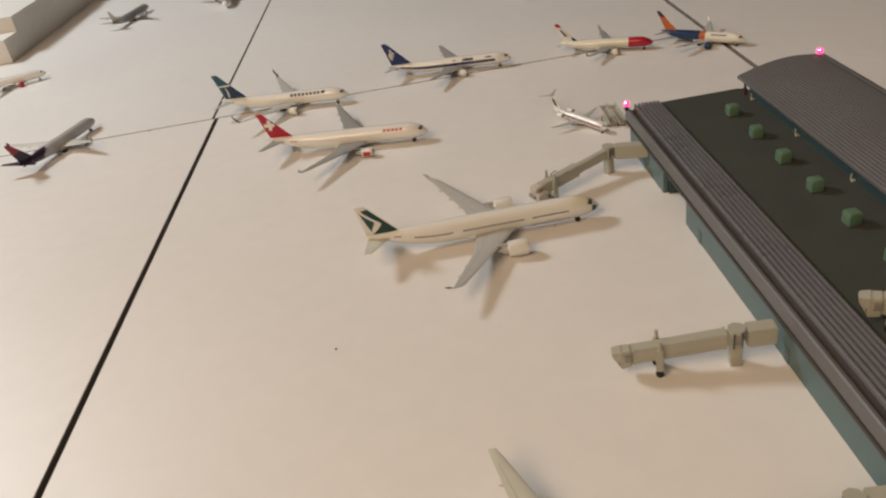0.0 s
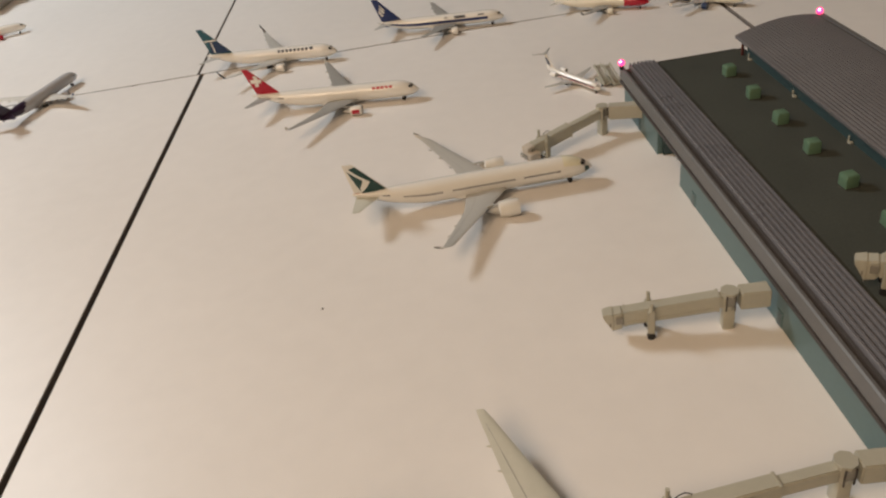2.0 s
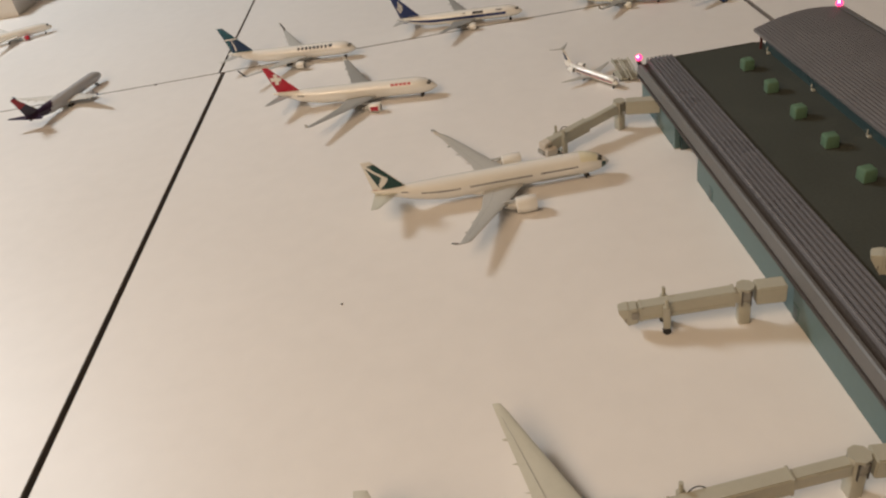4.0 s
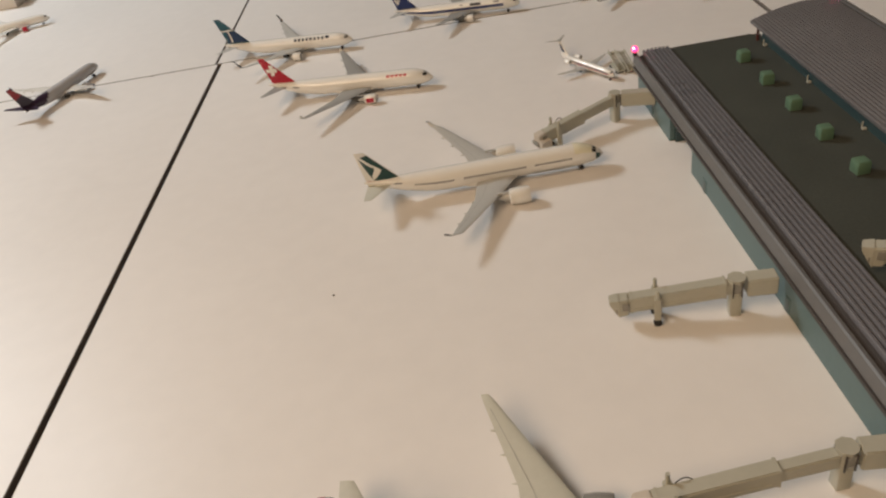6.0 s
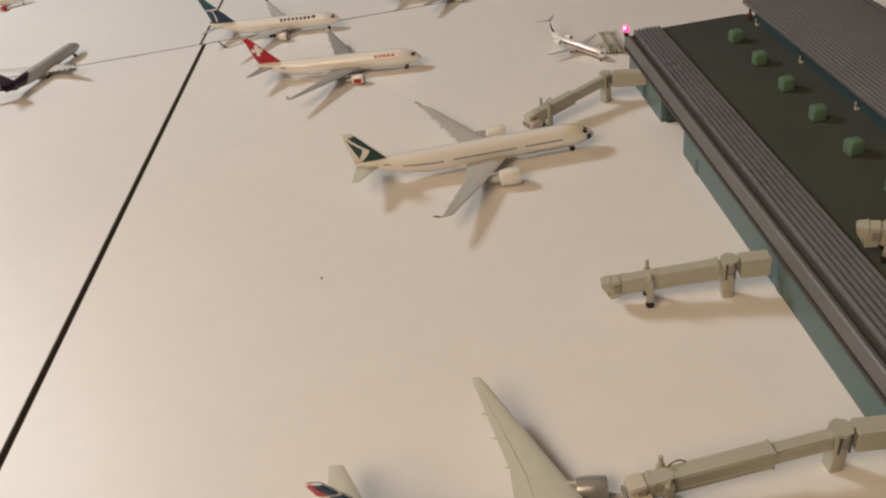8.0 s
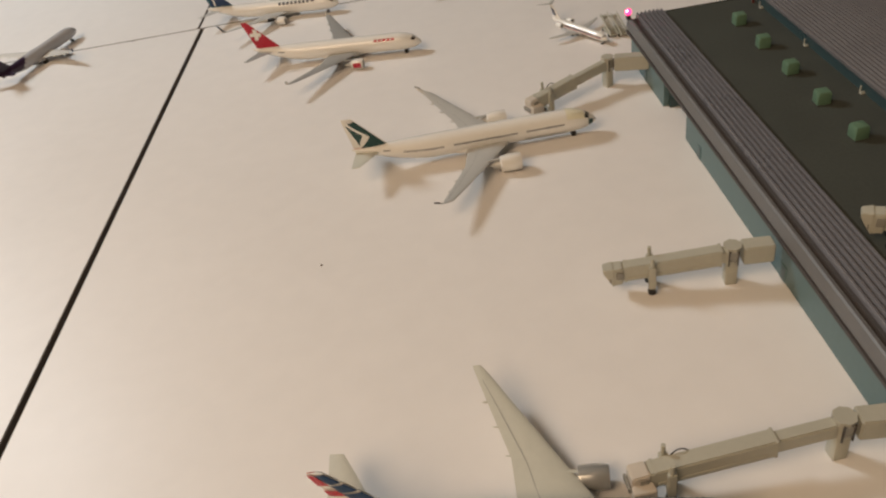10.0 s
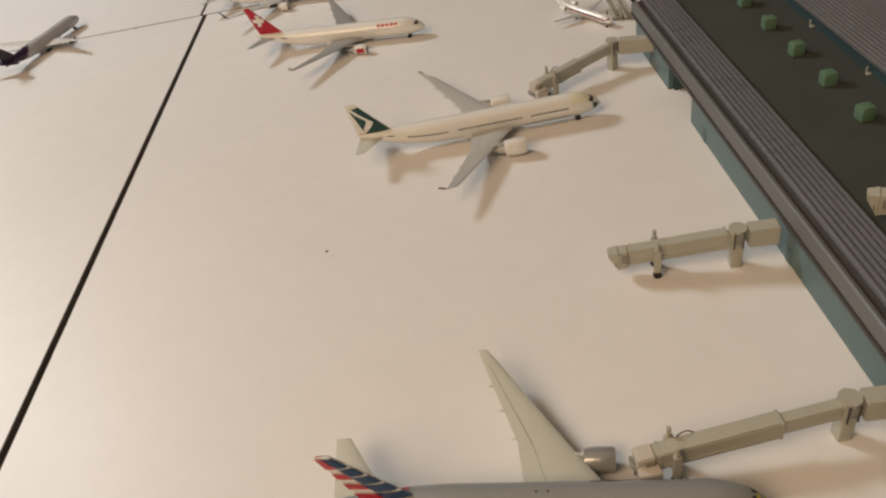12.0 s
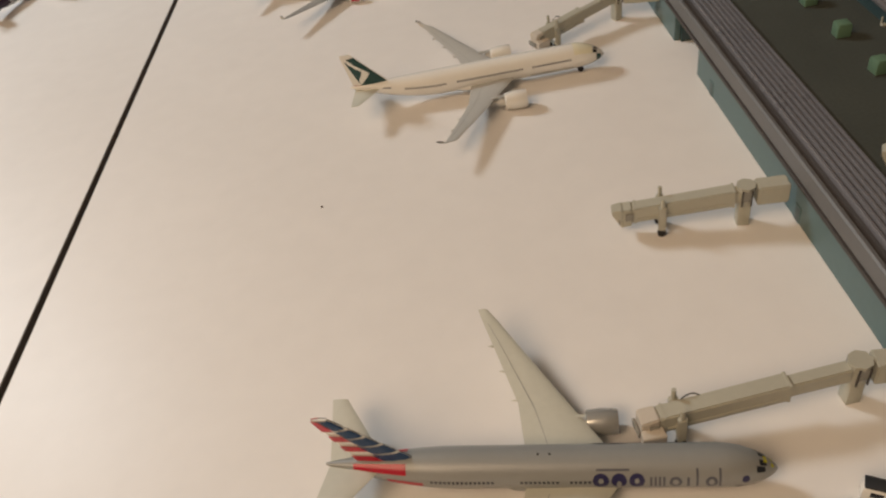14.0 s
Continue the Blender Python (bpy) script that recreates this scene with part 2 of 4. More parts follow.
# ---- model airliners ----
def airliner(nose, heading, length, half, radius, label, livery, axis=None, wing_at=0.36, sweep=0.70, root_chord=0.195, tip_chord=0.030,
             tip_z=None, winglet=0.0, rake=0.0, tail_h=0.15, stab=0.165, fin_at=0.825, fin_z=0.80, stab_at=0.858, stab_chord=0.115, fin_sweep=1.0, fin_chord=0.145, engine_fwd=1.05, engine=(0.33, 0.62, 0.075), rear_engines=False, t_tail=False,
             body=None, wing=None, fin=None, nacelle=None, tail_mat=None, winglet_mat=None, windows=True, wheels=True, taper=0.34, rise=0.72, stab_z=0.42, group="model airliners on the tables"):
    """A die-cast airliner; local x runs from the tail to the nose, its origin under the nose."""
    L, R = length, radius
    zc = axis if axis else R * 1.62
    root = tagged(new("model_airliner"), label, "model airplane", group)
    nl, tl = 2.7 * R, taper * L

    def centre(d):
        """Radius and height of the axis, d metres behind the nose."""
        if d < nl:
            s = max(d / nl, 0.0)
            r = R * max(1 - (1 - s) ** 2.0, 0.0) ** 0.66
            return max(r, R * 0.03), zc - 0.30 * R * (1 - s) ** 1.8
        if d > L - tl:
            s = (d - (L - tl)) / tl
            r = R * (1 - 0.93 * s ** 1.7)
            return r, zc + (R - r) * rise
        return R, zc

    def skin(d, a, off=0.0):
        """A point of the hull: d behind the nose, angle a from the top towards +y."""
        r, z = centre(d)
        r += off
        return Vector((-d, r * math.sin(a), z + r * math.cos(a)))

    st = [0, 0.006, 0.02, 0.05, 0.1, 0.18, 0.28, 0.4, 0.55, 0.75, 1.0]
    ds = [s * nl for s in st] + [nl + (L - tl - nl) * k / 14 for k in range(1, 14)] + [L - tl + tl * k / 12 for k in range(13)]
    n = 28
    rings = [[skin(d, 2 * math.pi * k / n) for k in range(n)] for d in ds]
    mats = list(body) if isinstance(body, (list, tuple)) else [body or M_WHITE]
    scheme = livery.get("scheme")
    pick = (lambda i, j: scheme((ds[i] + ds[i + 1]) / 2 / L, abs(((j + 0.5) * 360 / n + 180) % 360 - 180))) if scheme else None
    part("fuselage", rings_bm(rings, mats=pick), mats, root)

    def patch(name, d0, d1, a0, a1, material, sides=(1, -1), parent=root, label="", off=0.00012, steps=None, slant=0.0):
        """A printed patch on the hull: d in shares of the length, a in degrees from the top."""
        for s in sides:
            nd, na = 10 if label.startswith("round") else max(2, int((d1 - d0) * L / 0.003) + 1), max(2, int((a1 - a0) / 12) + 1)
            rows = []
            for i in range(nd + 1):
                f = math.sqrt(max(1 - (2 * i / nd - 1) ** 2, 0.0004)) if label.startswith("round") else 1.0
                am, ah = (a0 + a1) / 2, (a1 - a0) / 2 * f
                rows.append([skin((d0 + (d1 - d0) * i / nd) * L + slant * L * k / na, radians(s * (am - ah + 2 * ah * k / na)), off) for k in range(na + 1)])
            part(name, rings_bm(rows, closed=False), material, parent, label)

    # windows, doors, flight deck
    if windows:
        for s in (1, -1):
            bm = bmesh.new()
            step = 0.00165
            for d0, d1 in livery.get("windows", ((0.14, 0.30), (0.33, 0.60), (0.63, 0.80))):
                for k in range(int((d1 - d0) * L / step)):
                    d = d0 * L + k * step
                    q = [skin(d + u * 0.0010, radians(s * (75 + v * (0.0013 / R) * 57)), 0.0001) for u, v in ((0, 0), (1, 0), (1, 1), (0, 1))]
                    bm.faces.new([bm.verts.new(p) for p in q])
            part("window_row", bm, M_DECAL, root, "row of tiny dark cabin windows", smooth=False)
        for d in (0.105, 0.31, 0.62, 0.83) if livery.get("windows", True) else ():
            patch("door", d, d + 0.0030 / L, 66, 96, livery.get("door", mats[0]), off=0.00008)
    for a in (8, 34):
        patch("cockpit_window", nl * (0.22 if a < 20 else 0.25) / L, nl * (0.34 if a < 20 else 0.40) / L, a, a + 22, livery.get("cockpit", M_GLASSDARK), label="black cockpit window", slant=-0.0)
    for name, d0, d1, a0, a1, m, lab in livery.get("patches", ()):
        patch(name, d0, d1, a0, a1, m, label=lab)
    for d0, d1, a0, a1 in livery.get("centres", ()):
        patch("ring_centre", d0, d1, a0, a1, mats[0], label="round silver-grey centre", off=0.00022)

    # wings
    wz = zc - 0.52 * R
    tz = tip_z if tip_z else wz + half * 0.10
    wx = -wing_at * L
    rc, tc = root_chord * L, tip_chord * L
    wm = wing or M_GREY

    def chord_at(k):
        return float(np.interp(k, [0, 0.1, 0.40, 1.0], [rc, rc * 0.95, rc * 0.56, tc]))

    for s in (1, -1):
        sec = []
        for y, k in ((0.0, 0), (R * 0.8, R * 0.8 / half), (half * 0.4, 0.4), (half * 0.7, 0.7), (half * 0.94, 0.94)):
            chord = chord_at(k)
            sec.append((wx - sweep * max(y - R * 0.8, 0), s * y, wz + (tz - wz) * max((y - R * 0.8) / (half - R * 0.8), 0) ** 1.3, chord, max(chord * 0.10, 0.0011), (0, 0, 1)))
        end_x = wx - sweep * (half - R * 0.8)
        if rake:
            sec.append((end_x - rake * 0.35, s * half * 0.975, tz + rake * 0.12, tc * 0.72, 0.0010, (0, -s * 0.3, 1)))
            sec.append((end_x - rake, s * half, tz + rake * 0.5, tc * 0.30, 0.0007, (0, -s * 0.6, 1)))
        else:
            sec.append((end_x - tc * 0.1, s * half, tz, tc * 0.85, 0.0009, (0, 0, 1)))
        w = part("wing", foil_bm(sec), wm, root, livery.get("wing_label", ""))
        if rake:
            x0, y0, z0, c0, t0, u0 = sec[-1]
            part("wing_tip", foil_bm([(x0 + rake * 0.30 + 0.0002, y0 - s * half * 0.008, z0 - rake * 0.13, c0 * 1.9, t0 * 1.35, u0), (x0 - rake * 0.12, y0 + s * 0.0005, z0 + rake * 0.08, c0 * 0.9, t0 * 1.2, u0)]), M_DECAL, w, "dark upturned wing tip")
        if winglet:
            wl = [(end_x - tc * 0.1, s * (half - 0.0004), tz - 0.0002, tc * 0.84, 0.0009, (0, s * 0.4, 1)),
                  (end_x - tc * 0.35, s * (half + winglet * 0.16), tz + winglet * 0.25, tc * 0.72, 0.0009, (0, s, 0.5)),
                  (end_x - tc * 0.1 - winglet * 0.75, s * (half + winglet * 0.32), tz + winglet, tc * 0.34, 0.0007, (0, s, 0.2))]
            part("winglet", foil_bm(wl), winglet_mat or wm, w, "upswept winglet")
        if not t_tail:
            for k in (0.42, 0.6, 0.76):
                y = half * k
                lin = chord_at(k)
                xx = wx - sweep * (y - R * 0.8) - lin * 0.78
                zz = wz + (tz - wz) * ((y - R * 0.8) / (half - R * 0.8)) ** 1.3 - 0.0006
                part("flap_fairing", lathe_x([(xx + 0.004, 0.0001), (xx + 0.001, 0.0007), (xx - 0.003, 0.0006), (xx - lin * 0.22 - 0.0022, 0.0001)], 8, s * y, zz, caps=True), wm, w)
            # panel line along the flaps
            q = [(wx - sweep * (y - R * 0.8) - chord_at(k) * 0.70, s * y) for y, k in ((R * 1.25, R * 1.25 / half), (half * 0.36, 0.36), (half * 0.7, 0.7), (half * 0.9, 0.9))]
            bm = bmesh.new()
            for (x0, y0), (x1, y1) in zip(q, q[1:]):
                z0 = [wz + (tz - wz) * max((abs(y) - R * 0.8) / (half - R * 0.8), 0) ** 1.3 for y in (y0, y1)]
                t0 = [chord_at(abs(y) / half) * 0.10 * 0.275 + 0.00018 for y in (y0, y1)]
                bm.faces.new([bm.verts.new(p) for p in ((x0, y0, z0[0] + t0[0]), (x1, y1, z0[1] + t0[1]), (x1 - 0.00024, y1, z0[1] + t0[1]), (x0 - 0.00024, y0, z0[0] + t0[0]))])
            part("panel_line", bm, M_DGREY, w, smooth=False)

    # wing box under the hull
    part("belly_fairing", rings_bm([[(-d * L, R * 0.95 * w * math.cos(a), zc - 0.62 * R + R * 0.55 * w * math.sin(a)) for a in [2 * math.pi * k / 16 for k in range(16)]] for d, w in ((wing_at - 0.03, 0.3), (wing_at + 0.02, 0.95), (wing_at + 0.12, 1.05), (wing_at + root_chord + 0.02, 0.9), (wing_at + root_chord + 0.09, 0.3))]), livery.get("belly", mats[0]), root)

    # tail
    fx, fz = -fin_at * L, zc + R * fin_z
    fh = tail_h * L
    fc = fin_chord * L
    FS = fin_sweep

    def fin_pt(u, v, off=0.0):
        """A point on the fin: u along the chord from the leading edge, v up."""
        chord = fc + (fc * 0.27 - fc) * v
        le = fx - fh * FS * v
        return Vector((le - chord * u, off, fz + fh * v))

    fin_part = part("tail_fin", foil_bm([(fx - fh * FS * v, 0, fz + fh * v, fc + (fc * 0.27 - fc) * v, 0.0026 - 0.0012 * v, (0, 1, 0)) for v in (-0.24, 0.0, 0.25, 0.6, 0.97, 1.0)]), tail_mat or M_WHITE, root, livery.get("fin_label", ""))
    def fin_uv(x, z):
        """Fin shares from metres, in fin heights, off the fin's middle."""
        v = 0.5 + z
        mid = fin_pt(0.5, 0.5).x + x * fh
        return ((fx - fh * FS * v - mid) / (fc + (fc * 0.27 - fc) * v), v)

    decals = [(*d, 0) for d in livery.get("fin", ())] + [(n_, [fin_uv(*p) for p in q], m_, l_, 0) for n_, q, m_, l_ in livery.get("fin_xz", ())]
    for rank, (name, pts, m, lab, _) in enumerate(decals):
        for s in (1, -1):
            k = 8
            rows = []
            for i in range(k + 1):
                row = []
                for j in range(k + 1):
                    t, e = i / k, j / k
                    p = [(pts[0][q] * (1 - t) + pts[1][q] * t) * (1 - e) + (pts[3][q] * (1 - t) + pts[2][q] * t) * e for q in (0, 1)]
                    th = np.interp(p[0], [0, 0.04, 0.15, 0.38, 0.7, 1], [0.1, 0.42, 0.8, 1.0, 0.62, 0.10]) * (0.0026 - 0.0012 * p[1]) / 2
                    row.append(fin_pt(p[0], p[1], s * (th + 0.00012 + 0.00005 * rank)))
                rows.append(row)
            part(name, rings_bm(rows, closed=False), m, fin_part, lab)
    hs = stab * L
    hx, hz = (-stab_at * L, zc + R * stab_z) if not t_tail else (fx - fh * 0.9, fz + fh * 0.97)
    hc = stab_chord * L if not t_tail else 0.07 * L
    for s in (1, -1):
        part("stabilizer", foil_bm([(hx - 0.70 * y, s * y, hz + 0.10 * y, hc * (1 - 0.72 * y / hs), 0.0013 - 0.0006 * y / hs, (0, 0, 1)) for y in (0, hs * 0.5, hs * 0.96, hs)]), livery.get("stab_mat", wm), root)

    # engines
    ey, el, er = engine[0] * half, engine[1] * 0.1 * L, engine[2] * 0.1 * L * 2.6
    for s in (1, -1):
        if rear_engines:
            ex, yy, zz = -(L * 0.70), s * (R + er * 1.15), zc + R * 0.35
        else:
            ex, yy = wx - sweep * (ey - R * 0.8) + el * engine_fwd, s * ey
            zz = max(wz + (tz - wz) * (ey / half) ** 1.3 - er * 1.12, er * 1.12)
        e = part("engine", lathe_x([(ex - el * 0.12, er * 0.78), (ex - el * 0.01, er * 0.84), (ex, er * 0.92), (ex - el * 0.05, er), (ex - el * 0.4, er * 1.04), (ex - el * 0.72, er * 0.93), (ex - el * 0.75, er * 0.74), (ex - el * 0.6, er * 0.6)], 20, yy, zz), nacelle or M_WHITE, root, livery.get("engine_label", ""))
        part("intake", lathe_x([(ex - el * 0.11, er * 0.79), (ex - el * 0.13, er * 0.3), (ex - el * 0.05, er * 0.06)], 16, yy, zz, caps=True), M_DGREY, e, "dark fan intake")
        part("exhaust", lathe_x([(ex - el * 0.62, er * 0.62), (ex - el * 0.95, er * 0.45), (ex - el * 1.0, er * 0.3), (ex - el * 1.22, er * 0.05)], 16, yy, zz, caps=True), M_GREY, e, "grey exhaust cone")
        if rear_engines:
            part("pylon", box_bm(ex - el * 0.75, ex - el * 0.15, min(yy, 0), max(yy, 0), zz - er * 0.15, zz + er * 0.15, 0.0001), wm, e)
        else:
            pz = wz + (tz - wz) * (ey / half) ** 1.3
            part("pylon", rings_bm([[(ex - el * a, yy + b * er * 0.14, z) for b in (-1, 1)] + [(ex - el * c, yy + b * er * 0.14, z) for b in (1, -1)] for a, c, z in ((0.25, 1.1, zz + er * 0.8), (0.55, 1.25, pz + 0.0002))]), wm, e)
        if livery.get("engine_mark"):
            rr = er * 1.055
            rows = [[(ex - el * d, yy + rr * math.sin(radians(-90 * 1 + a)), zz + rr * math.cos(radians(-90 + a))) for a in range(-28, 29, 14)] for d in (0.12, 0.35, 0.6)]
            part("engine_mark", rings_bm(rows, closed=False), livery["engine_mark"], e, "red printed band")

    # landing gear
    wr = R * 0.23
    if wheels:
        for d, ys, pairs in ((0.095 if not t_tail else 0.08, (0,), 1), (wing_at + root_chord * 0.80, (R * 0.95, -R * 0.95), 2 if L > 0.12 else 1)):
            for y in ys:
                name = "nose_gear" if not y else "main_gear"
                g = part(name, cyl_bm((-d * L, y, wr), (-d * L, y, zc - R * 0.7), wr * 0.35, 8), M_METAL, root, "slim metal gear leg")
                for k in range(pairs):
                    x = -d * L + (k - (pairs - 1) / 2) * wr * 2.3
                    for o in (-1, 1):
                        w0 = y + o * wr * 0.75
                        bm = cyl_bm((x, w0 - wr * 0.32, wr), (x, w0 + wr * 0.32, wr), wr, 14)
                        part("wheel", bm, M_BLACK, g, "black wheel")
    root.matrix_world = pose(nose[0], nose[1], 0, 0, 0, heading)
    return root, patch, skin, fin_pt


def quad_band(v0, v1, u0=0.0, u1=1.0, lean=0.0):
    return ((u0, v0), (u1, v0), (u1 + lean, v1), (u0 + lean, v1))


# green-tailed long twin
airliner((0.3475, -0.3555), 1.6, 0.170, 0.0815, 0.0083, "glossy white model jet airliner with dark green tail on the table", dict(
    fin=(("tail_panel", ((0.03, 0.06), (0.76, 0.06), (0.84, 0.86), (0.03, 0.90)), M_GREEN, "dark green fin panel"),
         ("wing_mark", ((0.78, 0.08), (0.20, 0.40), (0.34, 0.52), (0.72, 0.24)), M_WHITE, "white brushed wing shape"),
         ("wing_mark_tip", ((0.22, 0.44), (0.40, 0.46), (0.86, 0.86), (0.66, 0.90)), M_WHITE, "white brushed wing shape"),
         ("tail_line", ((0.0, 0.0), (0.99, 0.04), (0.99, 0.09), (0.01, 0.03)), M_DRED, "thin red line")),
    patches=(("belly_paint", 0.13, 0.30, 118, 160, M_GREY, ""), ("chin_panel", 0.004, 0.036, 62, 120, M_GREEN, "dark green chin panel"),
             ("reg_mark", 0.845, 0.875, 66, 74, M_PRINTGREY, ""), ("nose_tint", 0.050, 0.125, 0, 60, M_LEMON, "pale yellow patch for the light tint on the nose")),
    stab_mat=M_PALEWING), wing_at=0.365, sweep=0.655, root_chord=0.178, tip_chord=0.034, axis=0.0122, tip_z=0.0150, rise=0.98, fin_z=0.75, stab_at=0.872, stab_z=0.50, rake=0.0070, tail_h=0.146, stab=0.14, fin_at=0.842, fin_sweep=0.92, engine=(0.385, 1.12, 0.130), wing=M_GREY, tail_mat=M_WHITE, nacelle=M_WHITE)

# red-tailed twin with a white cross
airliner((0.2345, -0.1640), -9.8, 0.158, 0.0765, 0.0078, "white model jet airliner with red tail and white cross", dict(
    fin_xz=(("cross_bar", ((0.22, -0.075), (-0.22, -0.075), (-0.22, 0.075), (0.22, 0.075)), M_WHITE, "white cross bar"),
            ("cross_post", ((0.075, -0.22), (-0.075, -0.22), (-0.075, 0.22), (0.075, 0.22)), M_WHITE, "white cross bar")),
    patches=tuple(("title_bar", 0.146 + 0.025 * k, 0.165 + 0.025 * k, 42, 60, M_RED, "red printed title bar") for k in range(5)) + (("reg_mark", 0.80, 0.84, 72, 80, M_PRINTGREY, ""),),
    windows=(), engine_mark=M_RED, stab_mat=M_DGREY, fin_label="red tail fin"), wing_at=0.355, sweep=0.64, tip_z=0.0150, winglet=0.0035,
    axis=0.0113, tail_h=0.15, fin_at=0.838, fin_z=1.10, fin_chord=0.135, rise=0.95, engine_fwd=1.25, engine=(0.33, 0.92, 0.105), wing=M_DGREY, tail_mat=M_RED, winglet_mat=M_GREY)

# teal and navy tail
airliner((0.1540, -0.0245), -11.5, 0.147, 0.067, 0.0072, "white model jet airliner with teal and navy tail", dict(
    fin=(("navy_panel", ((0.02, 0.0), (0.98, 0.0), (0.60, 0.50), (0.02, 0.45)), M_NAVY, "navy fin panel"),
         ("white_line", ((0.02, 0.50), (0.98, 0.47), (0.98, 0.52), (0.02, 0.56)), M_WHITE, "thin white fin line"),
         ("white_slash", ((0.70, 0.02), (0.78, 0.02), (0.52, 0.48), (0.44, 0.48)), M_WHITE, "thin white fin line")),
    patches=tuple(("title_bar", 0.205 + 0.030 * k, 0.224 + 0.030 * k, 34, 60, M_DECAL, "black printed title bar") for k in range(8)) + (("title_mark", 0.165, 0.192, 30, 56, M_DECAL, "black printed leaf shape"),),
    windows=(), stab_mat=M_GREY), wing_at=0.36, sweep=0.76, tip_z=0.0150, fin_z=1.15, rise=0.95, winglet=0.0085, winglet_mat=M_DECAL, tail_h=0.18, fin_at=0.80, fin_chord=0.165, engine=(0.34, 0.80, 0.105), wing=M_GREY, tail_mat=M_TEAL)

# blue tail and stripe
airliner((0.3385, 0.0030), -10.0, 0.141, 0.0595, 0.0065, "white model jet airliner with royal blue tail and stripe", dict(
    scheme=lambda d, a: 1 if (72 < a < 98 and d > 0.12) else 0,
    fin=tuple(("tail_letter_bar", ((0.30 + 0.20 * k, 0.52 - 0.12 * k), (0.44 + 0.20 * k, 0.48 - 0.12 * k), (0.48 + 0.20 * k, 0.72 - 0.12 * k), (0.34 + 0.20 * k, 0.76 - 0.12 * k)), M_WHITE, "white printed bar") for k in range(3)),
    patches=(("picture_mark", 0.30, 0.385, 42, 68, M_DECAL, "dark printed picture"), ("title_bar", 0.155, 0.20, 46, 60, M_PRINTGREY, ""), ("title_bar", 0.44, 0.465, 46, 56, M_PRINTGREY, "")),
    windows=(), stab_mat=M_GREY, fin_label="royal blue tail fin"), body=[M_WHITE, M_BLUE], wing_at=0.36, sweep=0.62, tip_z=0.0135, tail_h=0.18, fin_at=0.80, fin_chord=0.165, engine=(0.34, 0.68, 0.105), wing=M_DGREY, tail_mat=M_BLUE)

# red-nosed narrow-body
airliner((0.4905, -0.0255), -22.0, 0.103, 0.0455, 0.0054, "white model jet airliner with bright red nose section", dict(
    scheme=lambda d, a: 1 if d < 0.27 else 0,
    fin=(("portrait_mark", ((0.30, 0.30), (0.62, 0.28), (0.70, 0.66), (0.40, 0.68)), M_PRINTGREY, "grey printed shape"),
         ("fin_tip", ((0.0, 0.80), (0.99, 0.80), (0.99, 0.99), (0.0, 0.99)), M_RED, "red fin tip"),
         ("fin_fillet", ((-0.02, 0.02), (0.25, 0.02), (0.20, 0.20), (0.0, 0.22)), M_TEAL, "pale teal fin root")),
    windows=(), stab_mat=M_WHITE), body=[M_WARMWHITE, M_RED], wing_at=0.37, sweep=0.55, tip_z=0.0105, winglet=0.0050, winglet_mat=M_DGREY, tail_h=0.20, stab=0.17, fin_at=0.80, tip_chord=0.04, engine=(0.34, 0.75, 0.125), wing=M_DGREY, nacelle=M_WARMWHITE)

# blue and orange narrow-body
airliner((0.5735, -0.0685), -42.5, 0.092, 0.0445, 0.0054, "white, blue and orange model jet airliner beside the seam", dict(
    scheme=lambda d, a: 1 if d > 0.52 else (2 if d > 0.44 else 0),
    fin=(("fin_top", ((0.0, 0.72), (0.99, 0.72), (0.99, 0.99), (0.0, 0.99)), M_PURPLE, "dark fin top"),),
    patches=(("title_bar", 0.20, 0.38, 46, 60, M_PRINTGREY, ""),), windows=(), stab_mat=M_DGREY, fin_label="orange tail fin"), body=[M_WARMWHITE, M_NAVY, M_ORANGE], wing_at=0.36, sweep=0.52, tip_z=0.0105, tip_chord=0.045,
    winglet=0.0050, winglet_mat=M_WHITE, tail_h=0.22, fin_at=0.80, stab=0.18, engine=(0.34, 0.85, 0.145), wing=M_GREY, nacelle=M_NAVY, tail_mat=M_ORANGE)

# small rear-engined jet
airliner((0.3880, -0.2215), -60.0, 0.070, 0.0275, 0.0034, "small white regional jet with dark cheat line and T-tail", dict(
    patches=(("cheat_line", 0.06, 0.86, 70, 84, M_PURPLE, "dark cheat line"), ("cheat_line", 0.06, 0.86, 90, 99, M_DRED, "thin red cheat line")),
    fin=(("fin_mark", ((0.2, 0.25), (0.8, 0.25), (0.8, 0.75), (0.2, 0.75)), M_NAVY, "dark fin mark"),), windows=(), stab_mat=M_GREY), wing_at=0.42, sweep=0.42, root_chord=0.18, tip_z=0.0060,
    tail_h=0.17, stab=0.15, engine=(0.3, 1.3, 0.125), rear_engines=True, t_tail=True, wing=M_GREY, axis=0.0066)

# plum-tailed jet on the neighbouring table
airliner((-0.1525, 0.0450), 72.5, 0.130, 0.0545, 0.0062, "silver-grey model jet airliner with dark plum tail", dict(
    scheme=lambda d, a: 1 if d > 0.74 + (a - 90) * 0.0009 else 0,
    fin=(("fin_top", ((0.0, 0.55), (0.99, 0.45), (0.99, 0.99), (0.0, 0.99)), M_DRED, "wine-red fin top"),), windows=(), stab_mat=M_PURPLE, wing_label="white wing with dark edges"),
    body=[M_BRIGHTSILVER, M_PURPLE], wing_at=0.37, sweep=0.55, tip_z=0.0150, winglet=0.004, winglet_mat=M_NAVY, tail_h=0.18, engine=(0.36, 0.75, 0.115), wing=M_WHITE, tail_mat=M_PURPLE, nacelle=M_BRIGHTSILVER)

